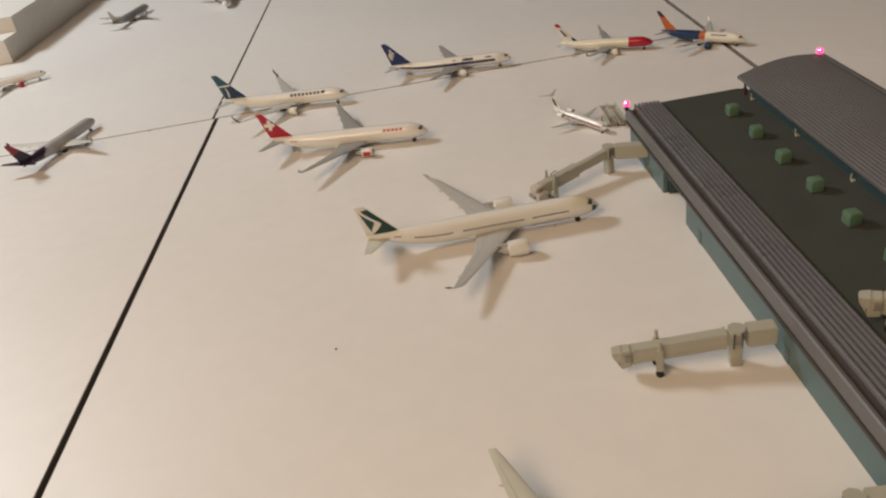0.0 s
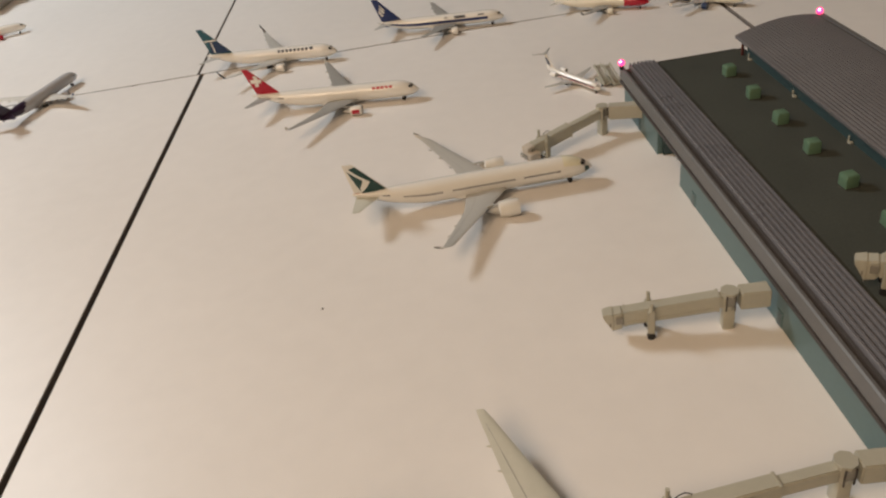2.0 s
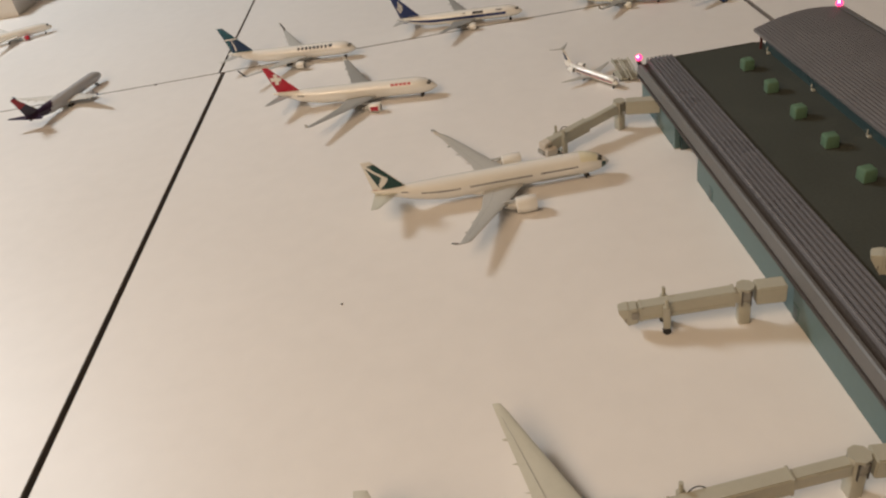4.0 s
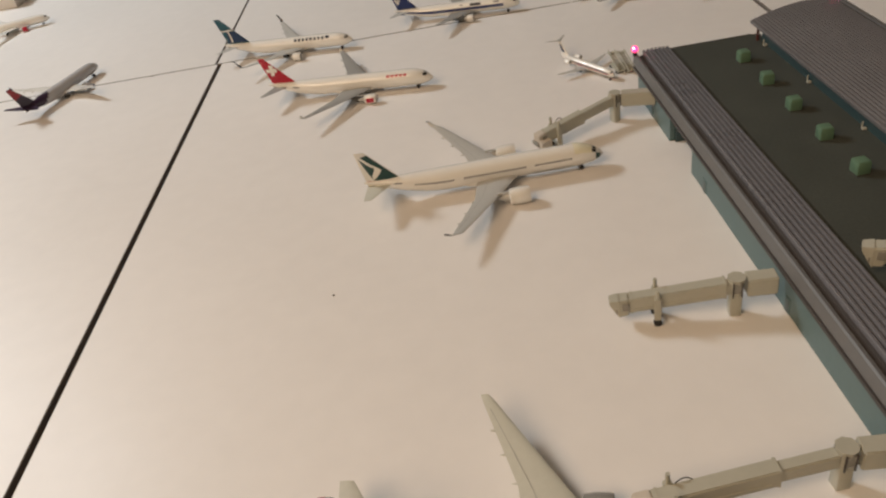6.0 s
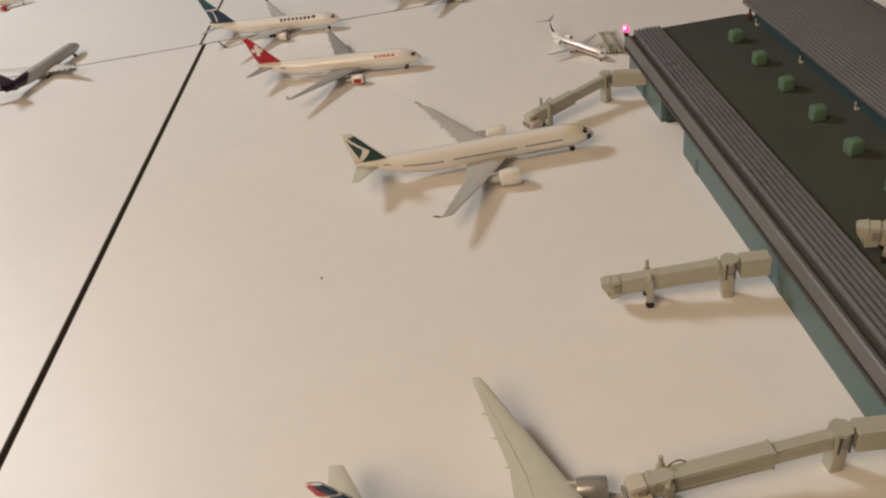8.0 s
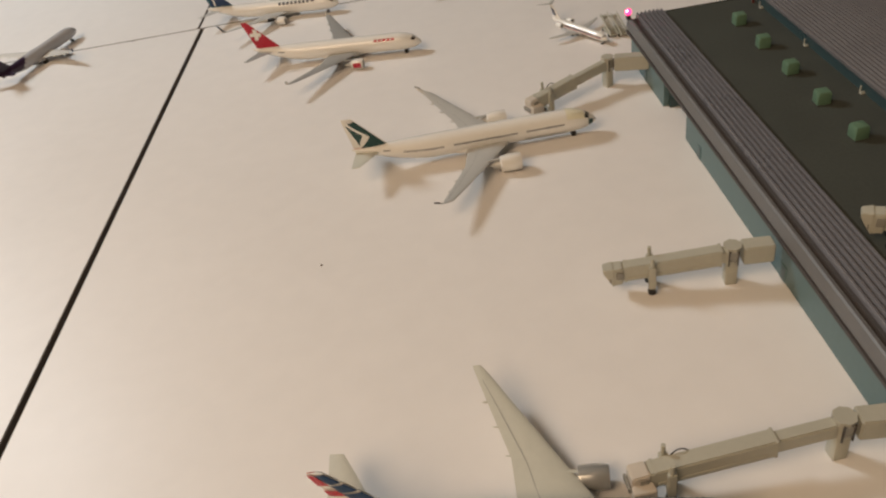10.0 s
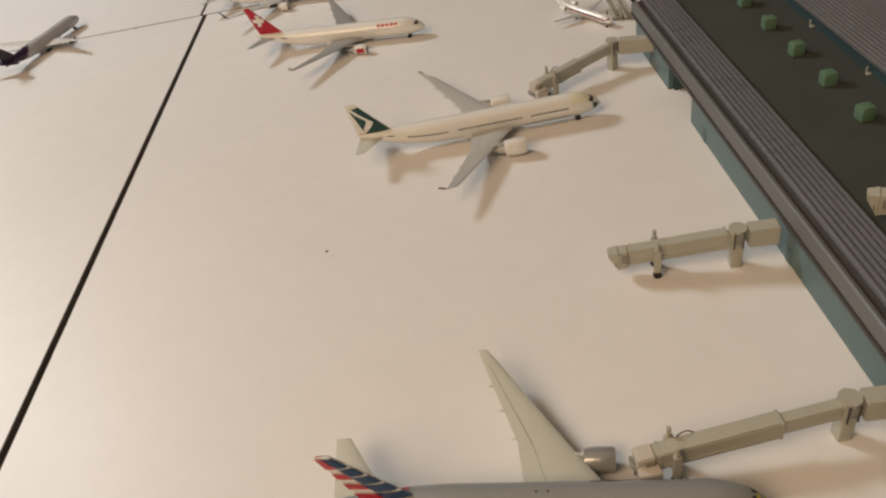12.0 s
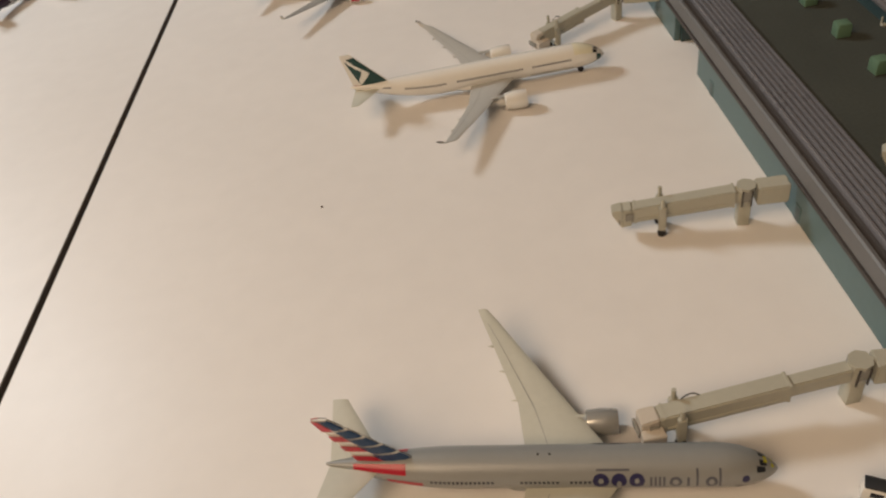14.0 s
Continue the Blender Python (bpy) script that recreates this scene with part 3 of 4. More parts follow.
# silver wide-body with striped tail
stripes = []
for k in range(5):
    v = 0.075 + 0.185 * k
    top = 0.998 if k == 4 else v + 0.150
    stripes.append(("fin_stripe", ((0.0, v), (0.50, v - 0.025), (0.56, top - 0.02 if k < 4 else top), (0.0, top)), M_FINBLUE, "navy fin stripe"))
for k in range(4):
    v = 0.070 + 0.238 * k
    top = 0.998 if k == 3 else v + 0.112
    stripes.append(("fin_stripe", ((0.50, v), (1.0, v - 0.035), (1.0, top - 0.02 if k < 3 else top), (0.56, top)), M_RED, "red fin stripe"))
airliner((0.3375, -0.6707), -9.2, 0.1685, 0.0755, 0.0080, "silver-grey model wide-body airliner with red and navy striped tail", dict(
    fin=tuple(stripes),
    centres=((0.139, 0.151, 70, 89), (0.212, 0.225, 70, 89), (0.369, 0.381, 66, 84), (0.331, 0.342, 74, 97), (0.294, 0.304, 66, 84)),
    patches=(("tail_flash", 0.806, 0.932, 24, 62, M_RED, "red tail flash"), ("tail_flash", 0.770, 0.853, 86, 104, M_RED, "thin red flash"),
             ("title_block", 0.357, 0.393, 52, 98, M_INDIGO, "round indigo printed shape"), ("title_block", 0.3195, 0.3535, 52, 98, M_INDIGO, "round indigo printed shape"), ("title_block", 0.282, 0.316, 52, 98, M_INDIGO, "round indigo printed shape"),
             ("title_bar", 0.314, 0.384, 40, 46, M_PRINTGREY, "thin grey printed bar"))
            + tuple(("title_bar", d0, d1, a0, 97, M_PRINTGREY, lab) for d0, d1, a0, lab in ((0.1255, 0.1300, 40, "thin grey printed bar"), (0.132, 0.158, 62, "round grey printed ring"), (0.172, 0.1765, 40, "thin grey printed bar"), (0.190, 0.1950, 64, "thin grey printed bar"), (0.205, 0.232, 62, "round grey printed ring"), (0.240, 0.2445, 62, "thin grey printed bar"), (0.249, 0.2535, 62, "thin grey printed bar"), (0.258, 0.2625, 62, "thin grey printed bar"), (0.267, 0.2715, 62, "thin grey printed bar")))
            + (("crest_mark", 0.066, 0.083, 62, 88, M_INDIGO, "round indigo crest"), ("crest_mark", 0.078, 0.096, 100, 116, M_DECAL, "round dark badge"), ("antenna", 0.480, 0.485, 0, 3, M_BLACK, ""), ("antenna", 0.506, 0.511, 0, 3, M_BLACK, ""),
             # nose_glint: yellow reflections drawn as coloured patches
             ("nose_glint", 0.012, 0.018, 10, 34, M_GLINT, "yellow patch painting a glint by the windscreen"), ("nose_glint", 0.026, 0.034, 2, 16, M_GLINT, "yellow patch painting a glint by the windscreen")),
    windows=((0.396, 0.452), (0.465, 0.562), (0.608, 0.757)), stab_mat=M_PALEWING), body=M_SILVER, wing_at=0.336, sweep=0.735, axis=0.0115, root_chord=0.212, tip_chord=0.028, tip_z=0.0185, tail_h=0.163, stab=0.172, fin_z=0.60, stab_chord=0.135, fin_at=0.775, fin_sweep=1.10, stab_at=0.856, engine=(0.31, 1.02, 0.118), engine_fwd=0.85, taper=0.30, rise=0.42, stab_z=0.32, wing=M_PALEWING, tail_mat=M_WHITE, nacelle=M_COWL)

# far ones by the hangar
# jet standing in shadow: its darkness is put into the grey paint
airliner((-0.2450, 0.655), 76.0, 0.125, 0.052, 0.0062, "model jet airliner by the hangar, coloured dark grey as in shadow", dict(windows=()), body=M_DGREY, wing=M_DGREY, tail_mat=M_WARMWHITE, nacelle=M_DGREY, tip_z=0.014)
airliner((-0.0800, 0.545), -88.0, 0.150, 0.075, 0.0070, "white model jet airliner facing the near tables", dict(windows=()), wing=M_DGREY, nacelle=M_DGREY, tip_z=0.016)
airliner((-0.3080, 0.305), 20.0, 0.120, 0.055, 0.0060, "white model jet airliner with red engines by the hangar", dict(windows=()), wing=M_WHITE, nacelle=M_RED, tip_z=0.013, engine=(0.24, 0.7, 0.105), engine_fwd=1.9)
airliner((0.400, 0.258), -75.0, 0.100, 0.046, 0.0050, "dark model jet airliner on the far table", dict(windows=()), body=M_DGREY, wing=M_DGREY, tail_mat=M_PURPLE, nacelle=M_DGREY, tip_z=0.011)


# ---- terminal ----
TERM = pose(0.4025, -0.6, 0, 0, 0, 0.555)


def extrude_y(profile, y0, y1, slew=0.0):
    """A closed outline in x and z, drawn out along y; slew: its turn in plan about y = 0.12."""
    return rings_bm([[(x - slew * (y - 0.12), y, z) for x, z in profile] for y in (y0, y1)])


terminal = tagged(new("airport_terminal"), "model airport terminal with grey ribbed roofs and teal walls", "model building")
FAR, NEAR = 0.347, -0.27


def term(name, bm, m, parent=None, label="", smooth=False):
    return part(name, bm, m, parent or terminal, label, smooth)


term("wall", box_bm(0.0, 0.004, NEAR, 0.214, 0, 0.0235, 0.0003), M_TERMWALL, label="teal wall panel")
term("wall", box_bm(0.0, 0.004, 0.2615, FAR - 0.003, 0, 0.0235, 0.0003), M_TERMWALL, label="teal wall panel")
term("recess_wall", box_bm(0.012, 0.016, 0.214, 0.2615, 0, 0.0235), M_TERMDARK, label="dark wall of the recess")
for y in (0.2155, 0.2600):
    term("recess_side", box_bm(0.004, 0.012, y - 0.0015, y + 0.0015, 0, 0.0235), M_TERMDARK)
term("end_wall", box_bm(0.004, 0.142, FAR - 0.006, FAR - 0.003, 0, 0.031), M_FASCIA)
for y in (0.065, 0.188, -0.06, 0.305):
    w = term("wall_door", box_bm(-0.0005, 0.0006, y - 0.0022, y + 0.0022, 0.0002, 0.0085, 0.0002), M_TERMDARK, label="small dark door")
    term("door_frame", box_bm(-0.0004, 0.0004, y - 0.0030, y + 0.0030, 0.0001, 0.0095, 0.0002), M_TERMWALL, w)
term("fascia", extrude_y([(-0.0012, 0.0258), (-0.0026, 0.0262), (-0.0031, 0.0271), (-0.0023, 0.0345), (-0.0015, 0.0353), (0.0002, 0.0352), (0.0004, 0.0330), (0.0, 0.0270)], NEAR, FAR), M_FASCIA, label="lilac-grey sloping roof edge")
# dark strip and soffit put the eave's shadow line into the colour
term("shadow_strip", box_bm(-0.0037, 0.0, NEAR, FAR - 0.001, 0.0236, 0.0257, 0.0003), M_GROOVE, label="dark strip for the shadow below the roof edge")
term("soffit", box_bm(-0.0024, 0.020, NEAR, FAR - 0.001, 0.0222, 0.0257), M_GROOVE, label="soffit coloured dark for the shade under the roof edge")
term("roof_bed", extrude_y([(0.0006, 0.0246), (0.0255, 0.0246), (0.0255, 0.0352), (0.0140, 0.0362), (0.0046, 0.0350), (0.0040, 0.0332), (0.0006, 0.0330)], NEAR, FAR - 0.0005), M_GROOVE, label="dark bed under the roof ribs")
for k in range(7):
    x = 0.0056 + 0.0031 * k
    z = 0.0360 + 0.0008 * math.sin(math.pi * (k + 1.0) / 7.5)
    prof = [(x - 0.0012, z - 0.0015), (x - 0.0011, z), (x - 0.0005, z + 0.0012), (x + 0.0005, z + 0.0012), (x + 0.0011, z), (x + 0.0012, z - 0.0015)]
    term("roof_rib", extrude_y(prof, NEAR, FAR), M_RIB, smooth=True)
term("flat_deck", box_bm(0.0255, 0.098, NEAR, FAR + 0.0015, 0.0315, 0.0340, 0.0004), M_ROOFDARK, label="dark flat roof deck")
term("deck_kerb", box_bm(0.0258, 0.0915, FAR + 0.0002, FAR + 0.0014, 0.0338, 0.0346, 0.0002), M_ROOFDARK)

# upper hall with an arched, finely ribbed roof
term("hall_wall", box_bm(0.0935, 0.0965, NEAR, FAR - 0.015, 0.0338, 0.0485), M_TERMDARK, label="dark teal hall wall")
term("hall_end_wall", box_bm(0.0965, 0.1465, FAR - 0.018, FAR - 0.015, 0.0338, 0.0500), M_TERMDARK)
prof = []
for k in range(0, 57):
    u = k / 56
    x = 0.0875 + 0.0635 * u
    z = 0.0478 + 0.0112 * math.sin(math.pi * (0.08 + 0.62 * u)) - 0.0028 + (0.00045 if k % 2 else 0.0)
    prof.append((x, z))
prof += [(x, z - 0.0018) for x, z in reversed(prof[::4])]
term("hall_roof", extrude_y(prof, NEAR, FAR - 0.005), M_ROOFB, label="taupe-grey arched roof with fine ribs")
zr = prof[56][1]
term("roof_gutter", box_bm(0.1510, 0.1532, NEAR, FAR - 0.006, zr - 0.0040, zr - 0.0010), M_GROOVE, label="dark roof gutter")
term("roof_rail", box_bm(0.1532, 0.1565, NEAR, FAR - 0.006, zr - 0.0040, zr + 0.0004, 0.0003), M_FASCIA)
term("back_wall", box_bm(0.1465, 0.1505, NEAR, FAR - 0.015, 0.0, zr - 0.002), M_TERMWALL)
for k in range(4):
    y = 0.3235 - 0.0732 * k
    p = term("vent_elbow", box_bm(0.0908, 0.0917, y - 0.0005, y + 0.0005, 0.0338, 0.0390, 0.0003), M_JETWAY, label="small pale grey elbow pipe")
    term("elbow_foot", box_bm(0.0908, 0.0934, y - 0.0022, y + 0.0002, 0.0339, 0.0352, 0.0003), M_JETWAY, p)
term("corner_post", cyl_bm((0.0912, FAR - 0.012, 0.034), (0.0912, FAR - 0.012, 0.0475), 0.0011, 10), M_POST, label="dark red-brown post under the hall roof")
terminal.matrix_world = TERM

# green blocks on the deck
def roof_unit(x, y, turn):
    root = tagged(new("rooftop_unit"), "pale green plastic block standing on the dark roof", "model roof unit", "green blocks on the terminal roof")
    part("housing", box_bm(-0.0052, 0.0052, -0.0052, 0.0052, 0, 0.0098, 0.0008), M_GREENBOX, root)
    part("lid", box_bm(-0.0046, 0.0046, -0.0046, 0.0046, 0.0098, 0.0106, 0.0003), M_GREENBOX, root)
    part("base_rim", box_bm(-0.0055, 0.0055, -0.0055, 0.0055, 0, 0.0008, 0.0002), M_ROOFDARK, root)
    root.matrix_world = pose(x, y, 0.0340, 0, 0, turn) @ Matrix.Scale(0.77, 4)


for k in range(7):
    roof_unit(0.4668 + 0.0002 * k, -0.2975 - 0.0427 * k, (3, -4, 2, -2, 5, 0, 2)[k])


def led(x, y, z, foot=0.0016):
    root = tagged(new("beacon_light"), "small lit red warning lamp on the roof edge", "lamp", "red roof beacons")
    bm = bmesh.new()
    bmesh.ops.create_uvsphere(bm, u_segments=16, v_segments=10, radius=0.0027)
    part("bulb", merge(None, bm, Matrix.Translation((0, 0, 0.0016))), M_LED, root, "glowing red bulb")
    bm = bmesh.new()
    bmesh.ops.create_uvsphere(bm, u_segments=12, v_segments=8, radius=0.0010)
    part("lit_core", merge(None, bm, Matrix.Translation((-0.0010, -0.0012, 0.0028))), M_LEDCORE, root, "bright pink-white core")
    part("socket", cyl_bm((0, 0, -foot), (0, 0, 0.0004), 0.0017, 12), M_BLACK, root)
    root.matrix_world = pose(x, y, z)


led(0.3968, -0.2560, 0.0388, 0.0037)
led(0.5530, -0.2560, zr + 0.0005)


# ---- jetways ----
def beam(p0, p1, w0, w1, lo0, hi0, lo1, hi1, ends=0.0006):
    """A tunnel from p0 to p1 in plan, with its width and its lower and upper edge at both ends."""
    a, b = Vector((*p0, 0)), Vector((*p1, 0))
    d = (b - a).normalized()
    n = Vector((-d.y, d.x, 0))
    bm = bmesh.new()
    rings = []
    for c, w, lo, hi in ((a, w0, lo0, hi0), (b, w1, lo1, hi1)):
        rings.append([c + n * (w / 2) + Vector((0, 0, lo)), c + n * (w / 2) + Vector((0, 0, hi)), c - n * (w / 2) + Vector((0, 0, hi)), c - n * (w / 2) + Vector((0, 0, lo))])
    bm = rings_bm(rings)
    bmesh.ops.bevel(bm, geom=bm.edges[:], offset=ends, segments=2, affect="EDGES")
    return bm


def jetway(wall, col, cab, step=0.45, drive=0.22, base=0.0, docked=True, label="grey-ivory plastic passenger boarding bridge beside the terminal"):
    root = tagged(new("jetway"), label, "model jetway", "jetways along the terminal")
    wall, col, cab = Vector(wall), Vector(col), Vector(cab)
    d = (cab - col).normalized()
    n = Vector((-d.y, d.x))
    at = lambda k: col + (cab - col) * k
    zt = lambda k: (0.0136 - 0.0056 * k, 0.0232 - 0.0062 * k)
    part("connector", beam(wall, col + (wall - col).normalized() * 0.005, 0.0090, 0.0090, 0.0132, 0.0238, 0.0132, 0.0238), M_JETWAY, root)
    part("column", box_bm(-0.0030, 0.0030, -0.0030, 0.0030, 0, 0.0135, 0.0005), M_JETWAY, root, "square support column").matrix_basis = pose(col.x, col.y, 0, 0, 0, math.degrees(math.atan2(d.y, d.x)))
    rot = part("rotunda", cyl_bm((col.x, col.y, 0.0128), (col.x, col.y, 0.0234), 0.0037, 8, 0.0045), M_JETWAY, root, "eight-sided rotunda", False)
    part("rotunda_roof", cyl_bm((col.x, col.y, 0.0234), (col.x, col.y, 0.0240), 0.0047, 8), M_JETWAY, rot, smooth=False)
    ang = math.atan2(d.y, d.x)
    for s in (1, -1):
        w = part("rotunda_window", box_bm(-0.0022, 0.0022, -0.0002, 0.0003, 0.0160, 0.0222, 0.0002), M_JETWAYDARK, rot, "dark window film")
        w.matrix_basis = Matrix.Translation((col.x, col.y, 0)) @ pose(0, 0, 0, 0, 0, math.degrees(ang)) @ pose(0, s * 0.0040, 0)
        for a in (-1, 1):
            part("window_post", box_bm(a * 0.0022 - 0.0003, a * 0.0022 + 0.0003, -0.0001, s * 0.0001 + 0.0006, 0.0135, 0.0228, 0.0001), M_GROOVE, w, "dark window post")
    a, b = zt(0.04), zt(step)
    part("inner_tunnel", beam(at(0.04), at(step + 0.05), 0.0056, 0.0056, a[0] + 0.0010, a[1] - 0.0012, b[0] + 0.0010, b[1] - 0.0012), M_JETWAY, root, "narrow telescoping tunnel")
    b, c = zt(step), zt(0.93)
    outer = part("outer_tunnel", beam(at(step), at(0.93), 0.0072, 0.0072, b[0], b[1], c[0], c[1]), M_JETWAY, root, "wider telescoping tunnel")
    for k in (step, 0.90):
        z0, z1 = zt(k)
        p = at(k)
        part("frame_rib", beam(p - d * 0.0006, p + d * 0.0006, 0.0075, 0.0075, z0 - 0.0001, z1 + 0.00015, z0 - 0.0001, z1 + 0.00015, 0.0001), M_JETWAY, outer)
    for s in (1, -1):
        p, q = at(step + 0.04) + n * s * 0.0037, at(0.89) + n * s * 0.0037
        z0, z1 = zt(step), zt(0.9)
        part("side_rail", beam(p, q, 0.0005, 0.0005, z0[0] + 0.0020, z0[0] + 0.0030, z1[0] + 0.0020, z1[0] + 0.0030, 0.0001), M_JETWAY, outer)
    z0, z1 = zt(0.95)
    cabp = part("cab", beam(at(0.925), at(1.0) + d * 0.001, 0.0076, 0.0080, z0 - 0.0012, z1 + 0.0004, z0 - 0.0020, z1 - 0.0004), M_CAB if docked else M_JETWAY, root, "pale bridge cab")
    if docked:
        part("hood", beam(at(0.965) + n * 0.0036, at(0.965) + n * 0.0082, 0.0086, 0.0094, z0 - 0.0012, z0 + 0.0052, z0 - 0.0016, z0 + 0.0048, 0.0004), M_CAB, cabp, "pale hood facing the parked jet")
    if not docked:
        part("canopy", beam(at(1.0) + d * 0.0004, at(1.0) + d * 0.0056, 0.0078, 0.0060, z0 - 0.0026, z1 + 0.0002, z1 - 0.0030, z1 - 0.0006, 0.0003), M_JETWAY, cabp, "pale wedge-shaped cab canopy")
    part("cab_mouth", beam(at(1.0) + d * 0.0014, at(1.0) + d * 0.0024, 0.0076, 0.0076, z0 + 0.0002, z0 + 0.0034, z0 + 0.0002, z0 + 0.0034, 0.0002), M_JETWAYDARK, cabp, "dark open cab mouth")
    for s in (1, -1):
        p = at(0.955) + n * s * 0.0043
        part("cab_window", beam(p - d * 0.0018, p + d * 0.0018, 0.0005, 0.0005, z0 + 0.0028, z1 - 0.0018, z0 + 0.0028, z1 - 0.0018, 0.0001), M_JETWAYDARK, cabp, "dark cab window")
    # drive column on wheels
    k = 1 - drive
    g = at(k)
    z0, z1 = zt(k)
    for s in (1, -1):
        p = g + n * s * 0.0050
        leg = part("drive_leg", beam(p - d * 0.0018, p + d * 0.0018, 0.0026, 0.0026, 0.0040, z1 - 0.0005, 0.0040, z1 - 0.0005, 0.0004), M_JETWAY, root, "upright drive leg")
        part("leg_cap", cyl_bm((p.x, p.y, z1 - 0.0006), (p.x, p.y, z1 + 0.0045), 0.0010, 8), M_JETWAY, leg)
        part("wheel", cyl_bm((p.x - n.x * 0.0009, p.y - n.y * 0.0009, 0.0021), (p.x + n.x * 0.0009, p.y + n.y * 0.0009, 0.0022), 0.0022, 14), M_BLACK, leg, "black rubber wheel")
    part("axle_beam", beam(g - n * 0.0050, g + n * 0.0050, 0.0016, 0.0016, 0.0034, 0.0052, 0.0034, 0.0052, 0.0003), M_JETWAY, root)
    p = at(k - 0.14)
    part("cable_drum", cyl_bm((p.x, p.y, zt(k)[0] - 0.0010), (p.x + d.x * 0.004, p.y + d.y * 0.004, zt(k)[0] - 0.0006), 0.0006, 8), M_BLACK, root)
    if docked:
        q = g - n * 0.0036 - d * 0.0025
        arc = [Vector((q.x - d.x * 0.0075 * u, q.y - d.y * 0.0075 * u, z1 - 0.0004 + 0.0024 * math.sin(math.pi * u))) for u in (0, 0.2, 0.4, 0.6, 0.8, 1)]
        loop = None
        for a, b in zip(arc, arc[1:]):
            loop = merge(loop, cyl_bm(a, b, 0.00028, 6))
        part("cable_loop", loop, M_BLACK, root, "thin black cable loop")
    root.matrix_world = pose(0, 0, base)
    return root


jetway((0.4010, -0.2990), (0.3714, -0.2920), (0.3060, -0.3260))
jetway((0.3965, -0.5310), (0.3766, -0.5295), (0.3182, -0.5230), step=0.10, drive=0.32, docked=False)
jetway((0.4020, -0.6420), (0.3786, -0.6405), (0.2945, -0.6460), step=0.33, drive=0.17)


def airstairs(x, y, turn):
    root = tagged(new("boarding_stairs"), "pale grey wheeled boarding stairs beside the small jet", "model stairs", "boarding stairs")
    part("chassis", box_bm(-0.0030, 0.0030, -0.0100, 0.0100, 0.0016, 0.0030, 0.0003), M_JETWAY, root)
    for k in range(8):
        part("step", box_bm(-0.0026, 0.0026, -0.0105 + 0.0026 * k, -0.0083 + 0.0026 * k, 0.0026 + 0.0011 * k, 0.0034 + 0.0011 * k, 0.0001), M_JETWAY, root)
    for s in (1, -1):
        rail = extrude_y([(0, 0), (0.0004, 0), (0.0004, 0.0022), (0, 0.0022)], -0.0115, 0.0115)
        for v in rail.verts:
            v.co.z += 0.0030 + (v.co.y + 0.0115) * 0.42
            v.co.x += s * 0.0029
        part("side_rail", rail, M_JETWAY, root, smooth=False)
        for yy in (-0.0070, 0.0070):
            part("wheel", cyl_bm((s * 0.0024, yy, 0.0014), (s * 0.0034, yy, 0.0014), 0.0014, 12), M_BLACK, root, "black wheel")
    part("landing", box_bm(-0.0030, 0.0030, 0.0095, 0.0140, 0.0112, 0.0120, 0.0002), M_JETWAY, root)
    root.matrix_world = pose(x, y, 0, 0, 0, turn)


airstairs(0.3955, -0.1975, 8)
airstairs(0.4035, -0.2000, 10)
jetway((0.4935, -0.6010), (0.4840, -0.5815), (0.4300, -0.5540), step=0.35, drive=0.14, docked=False, base=0.0340, label="grey-ivory boarding bridge standing on the dark roof deck")


# ---- hangar on the far table ----
hangar = tagged(new("hangar"), "white card model hangar with a lower annex", "model building")
part("annex", box_bm(-0.700, -0.4146, 0.436, 0.492, 0, 0.036, 0.0006), M_CARD, hangar, "low white annex", False)
part("hall", box_bm(-0.700, -0.4146, 0.491, 1.10, 0, 0.0600, 0.0006), M_CARD, hangar, "tall white hall", False)
part("roof", box_bm(-0.702, -0.4130, 0.4895, 1.102, 0.0600, 0.0622, 0.0005), M_CARD, hangar, "flat white roof", False)
part("annex_roof", box_bm(-0.702, -0.4135, 0.4345, 0.489, 0.0360, 0.0376, 0.0004), M_CARD, hangar, "", False)
part("door_panel", box_bm(-0.64, -0.47, 0.4345, 0.4362, 0.0, 0.030, 0.0003), M_WHITE, hangar, "white sliding door", False)


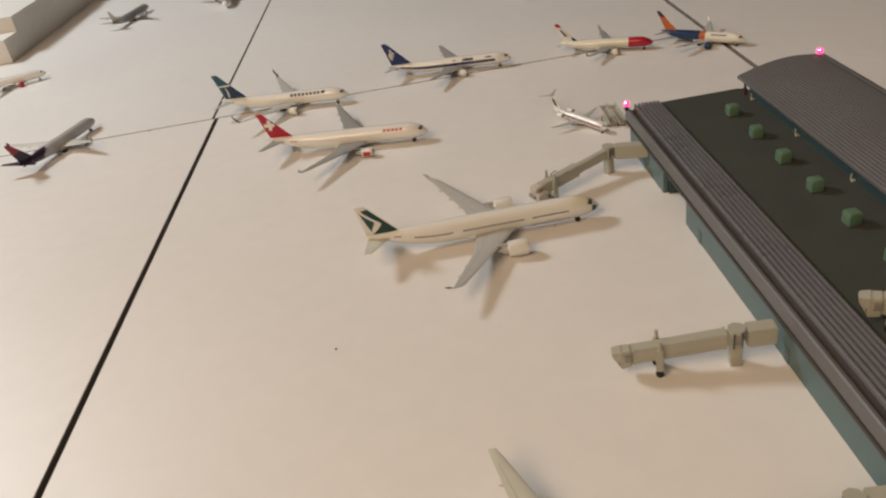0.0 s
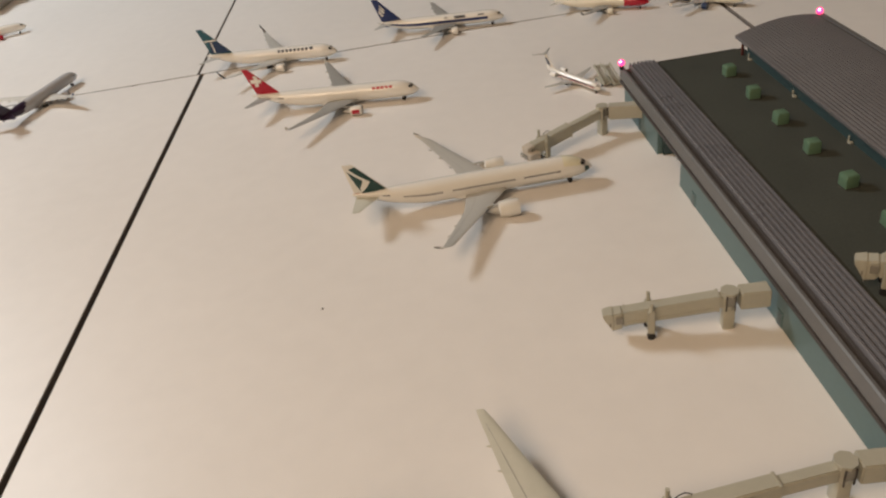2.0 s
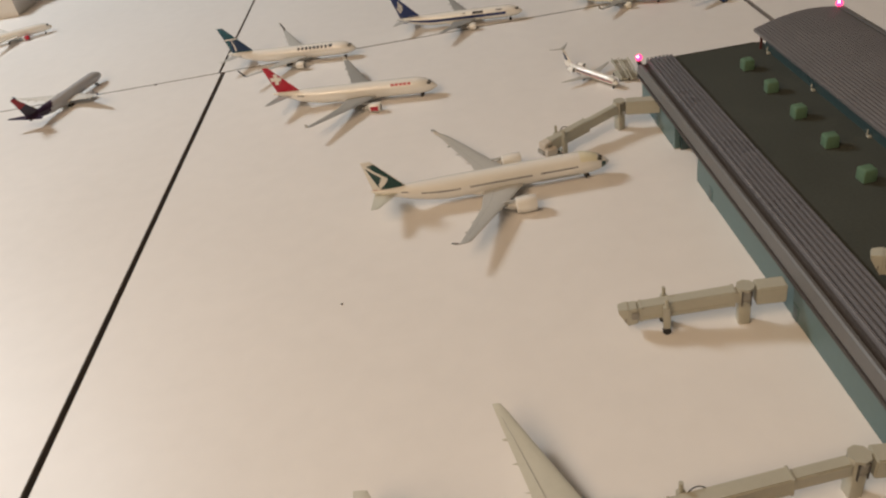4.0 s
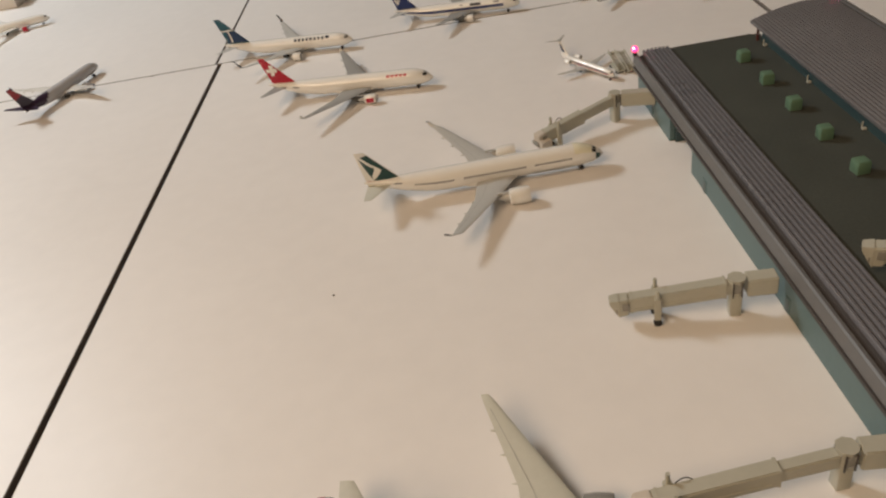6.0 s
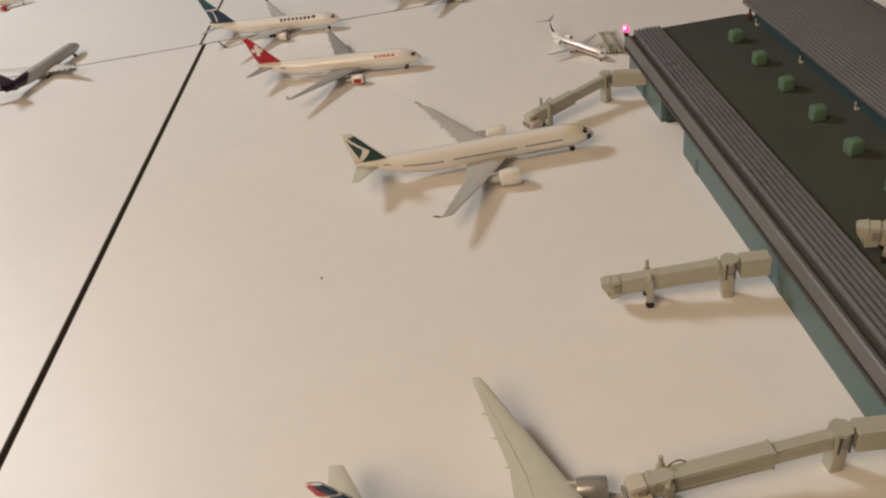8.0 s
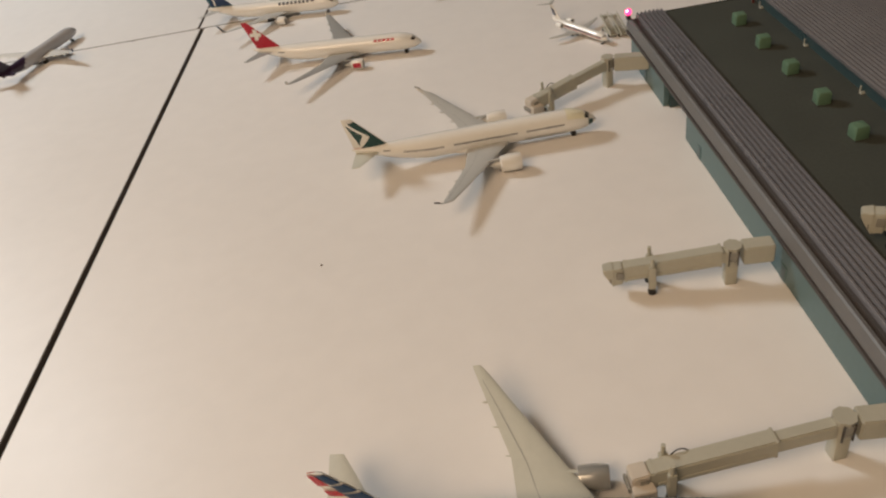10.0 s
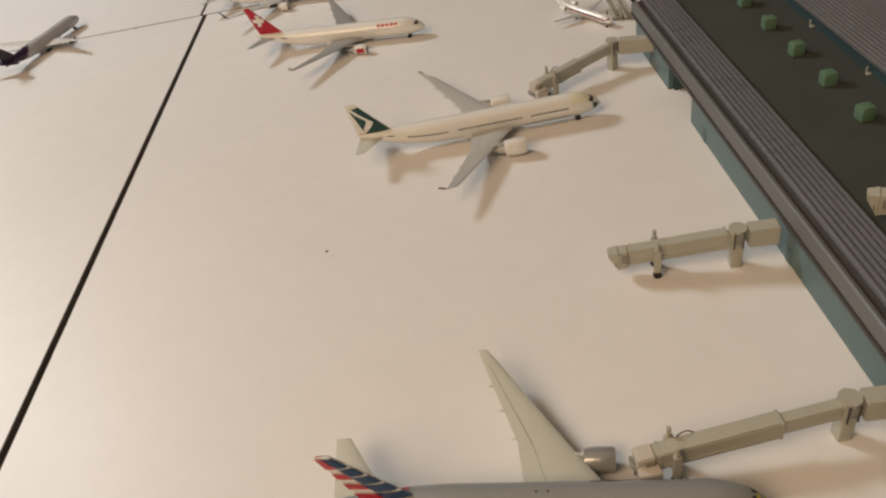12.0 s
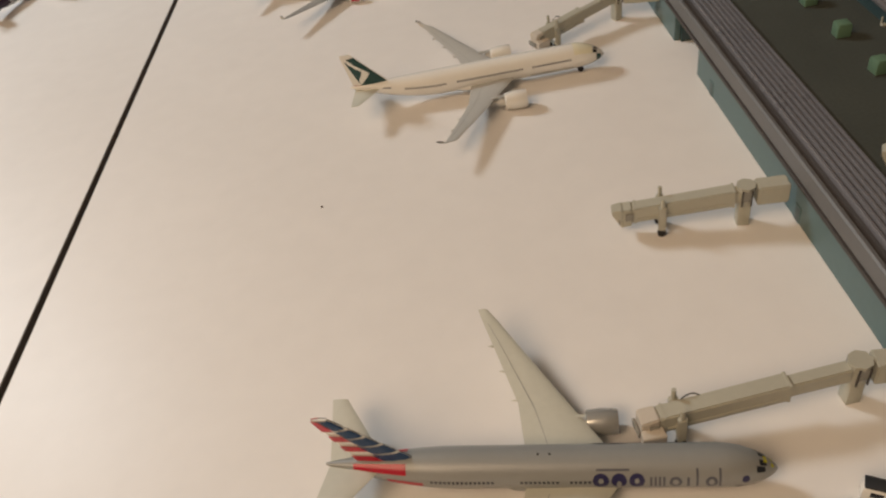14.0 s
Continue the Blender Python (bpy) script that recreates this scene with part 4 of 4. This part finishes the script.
# ---- vehicles ----
def wheels_under(root, length, width, r):
    for x in (-length * 0.30, length * 0.32):
        for s in (1, -1):
            part("wheel", cyl_bm((x, s * (width / 2 - 0.0006), r), (x, s * (width / 2 + 0.0003), r), r, 14), M_BLACK, root)


bus = tagged(new("apron_bus"), "white model apron bus with black roof and dark windows", "model bus")
part("body", box_bm(-0.0155, 0.0155, -0.0028, 0.0028, 0.0012, 0.0094, 0.0006), M_WHITE, bus)
part("roof", box_bm(-0.0152, 0.0152, -0.0026, 0.0026, 0.0093, 0.0104, 0.0004), M_BLACK, bus, "black roof")
for s in (1, -1):
    for k in range(5):
        x = -0.0128 + 0.0058 * k
        part("window", box_bm(x, x + 0.0042, min(s * 0.0026, s * 0.0030), max(s * 0.0026, s * 0.0030), 0.0052, 0.0080, 0.0002), M_GLASSDARK, bus, "dark side window")
wheels_under(bus, 0.031, 0.0056, 0.0015)
bus.matrix_world = pose(0.3770, -0.6880, 0, 0, 0, -27)

cart = tagged(new("baggage_truck"), "small white model baggage truck with grey windscreen", "model truck")
part("bed", box_bm(-0.0095, 0.0030, -0.0030, 0.0030, 0.0014, 0.0050, 0.0004), M_WHITE, cart)
part("cab", box_bm(0.0030, 0.0085, -0.0030, 0.0030, 0.0014, 0.0060, 0.0006), M_WHITE, cart)
part("windscreen", box_bm(0.0062, 0.0088, -0.0026, 0.0026, 0.0040, 0.0056, 0.0003), M_GLASSDARK, cart, "dark windscreen")
wheels_under(cart, 0.018, 0.006, 0.0013)
cart.matrix_world = pose(0.3600, -0.6915, 0, 0, 0, 146)


# ---- crumbs on the table ----
def crumb(x, y, r):
    bm = bmesh.new()
    bmesh.ops.create_icosphere(bm, subdivisions=2, radius=r)
    for v in bm.verts:
        v.co *= 1 + 0.35 * noise.noise(v.co * 900)
        v.co.z = v.co.z * 0.5 + r * 0.42
    tagged(part("crumb", bm, M_CRUMB), "tiny dark crumb lying on the table", "crumb").location = (x, y, 0)


crumb(0.1570, -0.4588, 0.0008)
crumb(-0.0770, -0.0030, 0.0013)
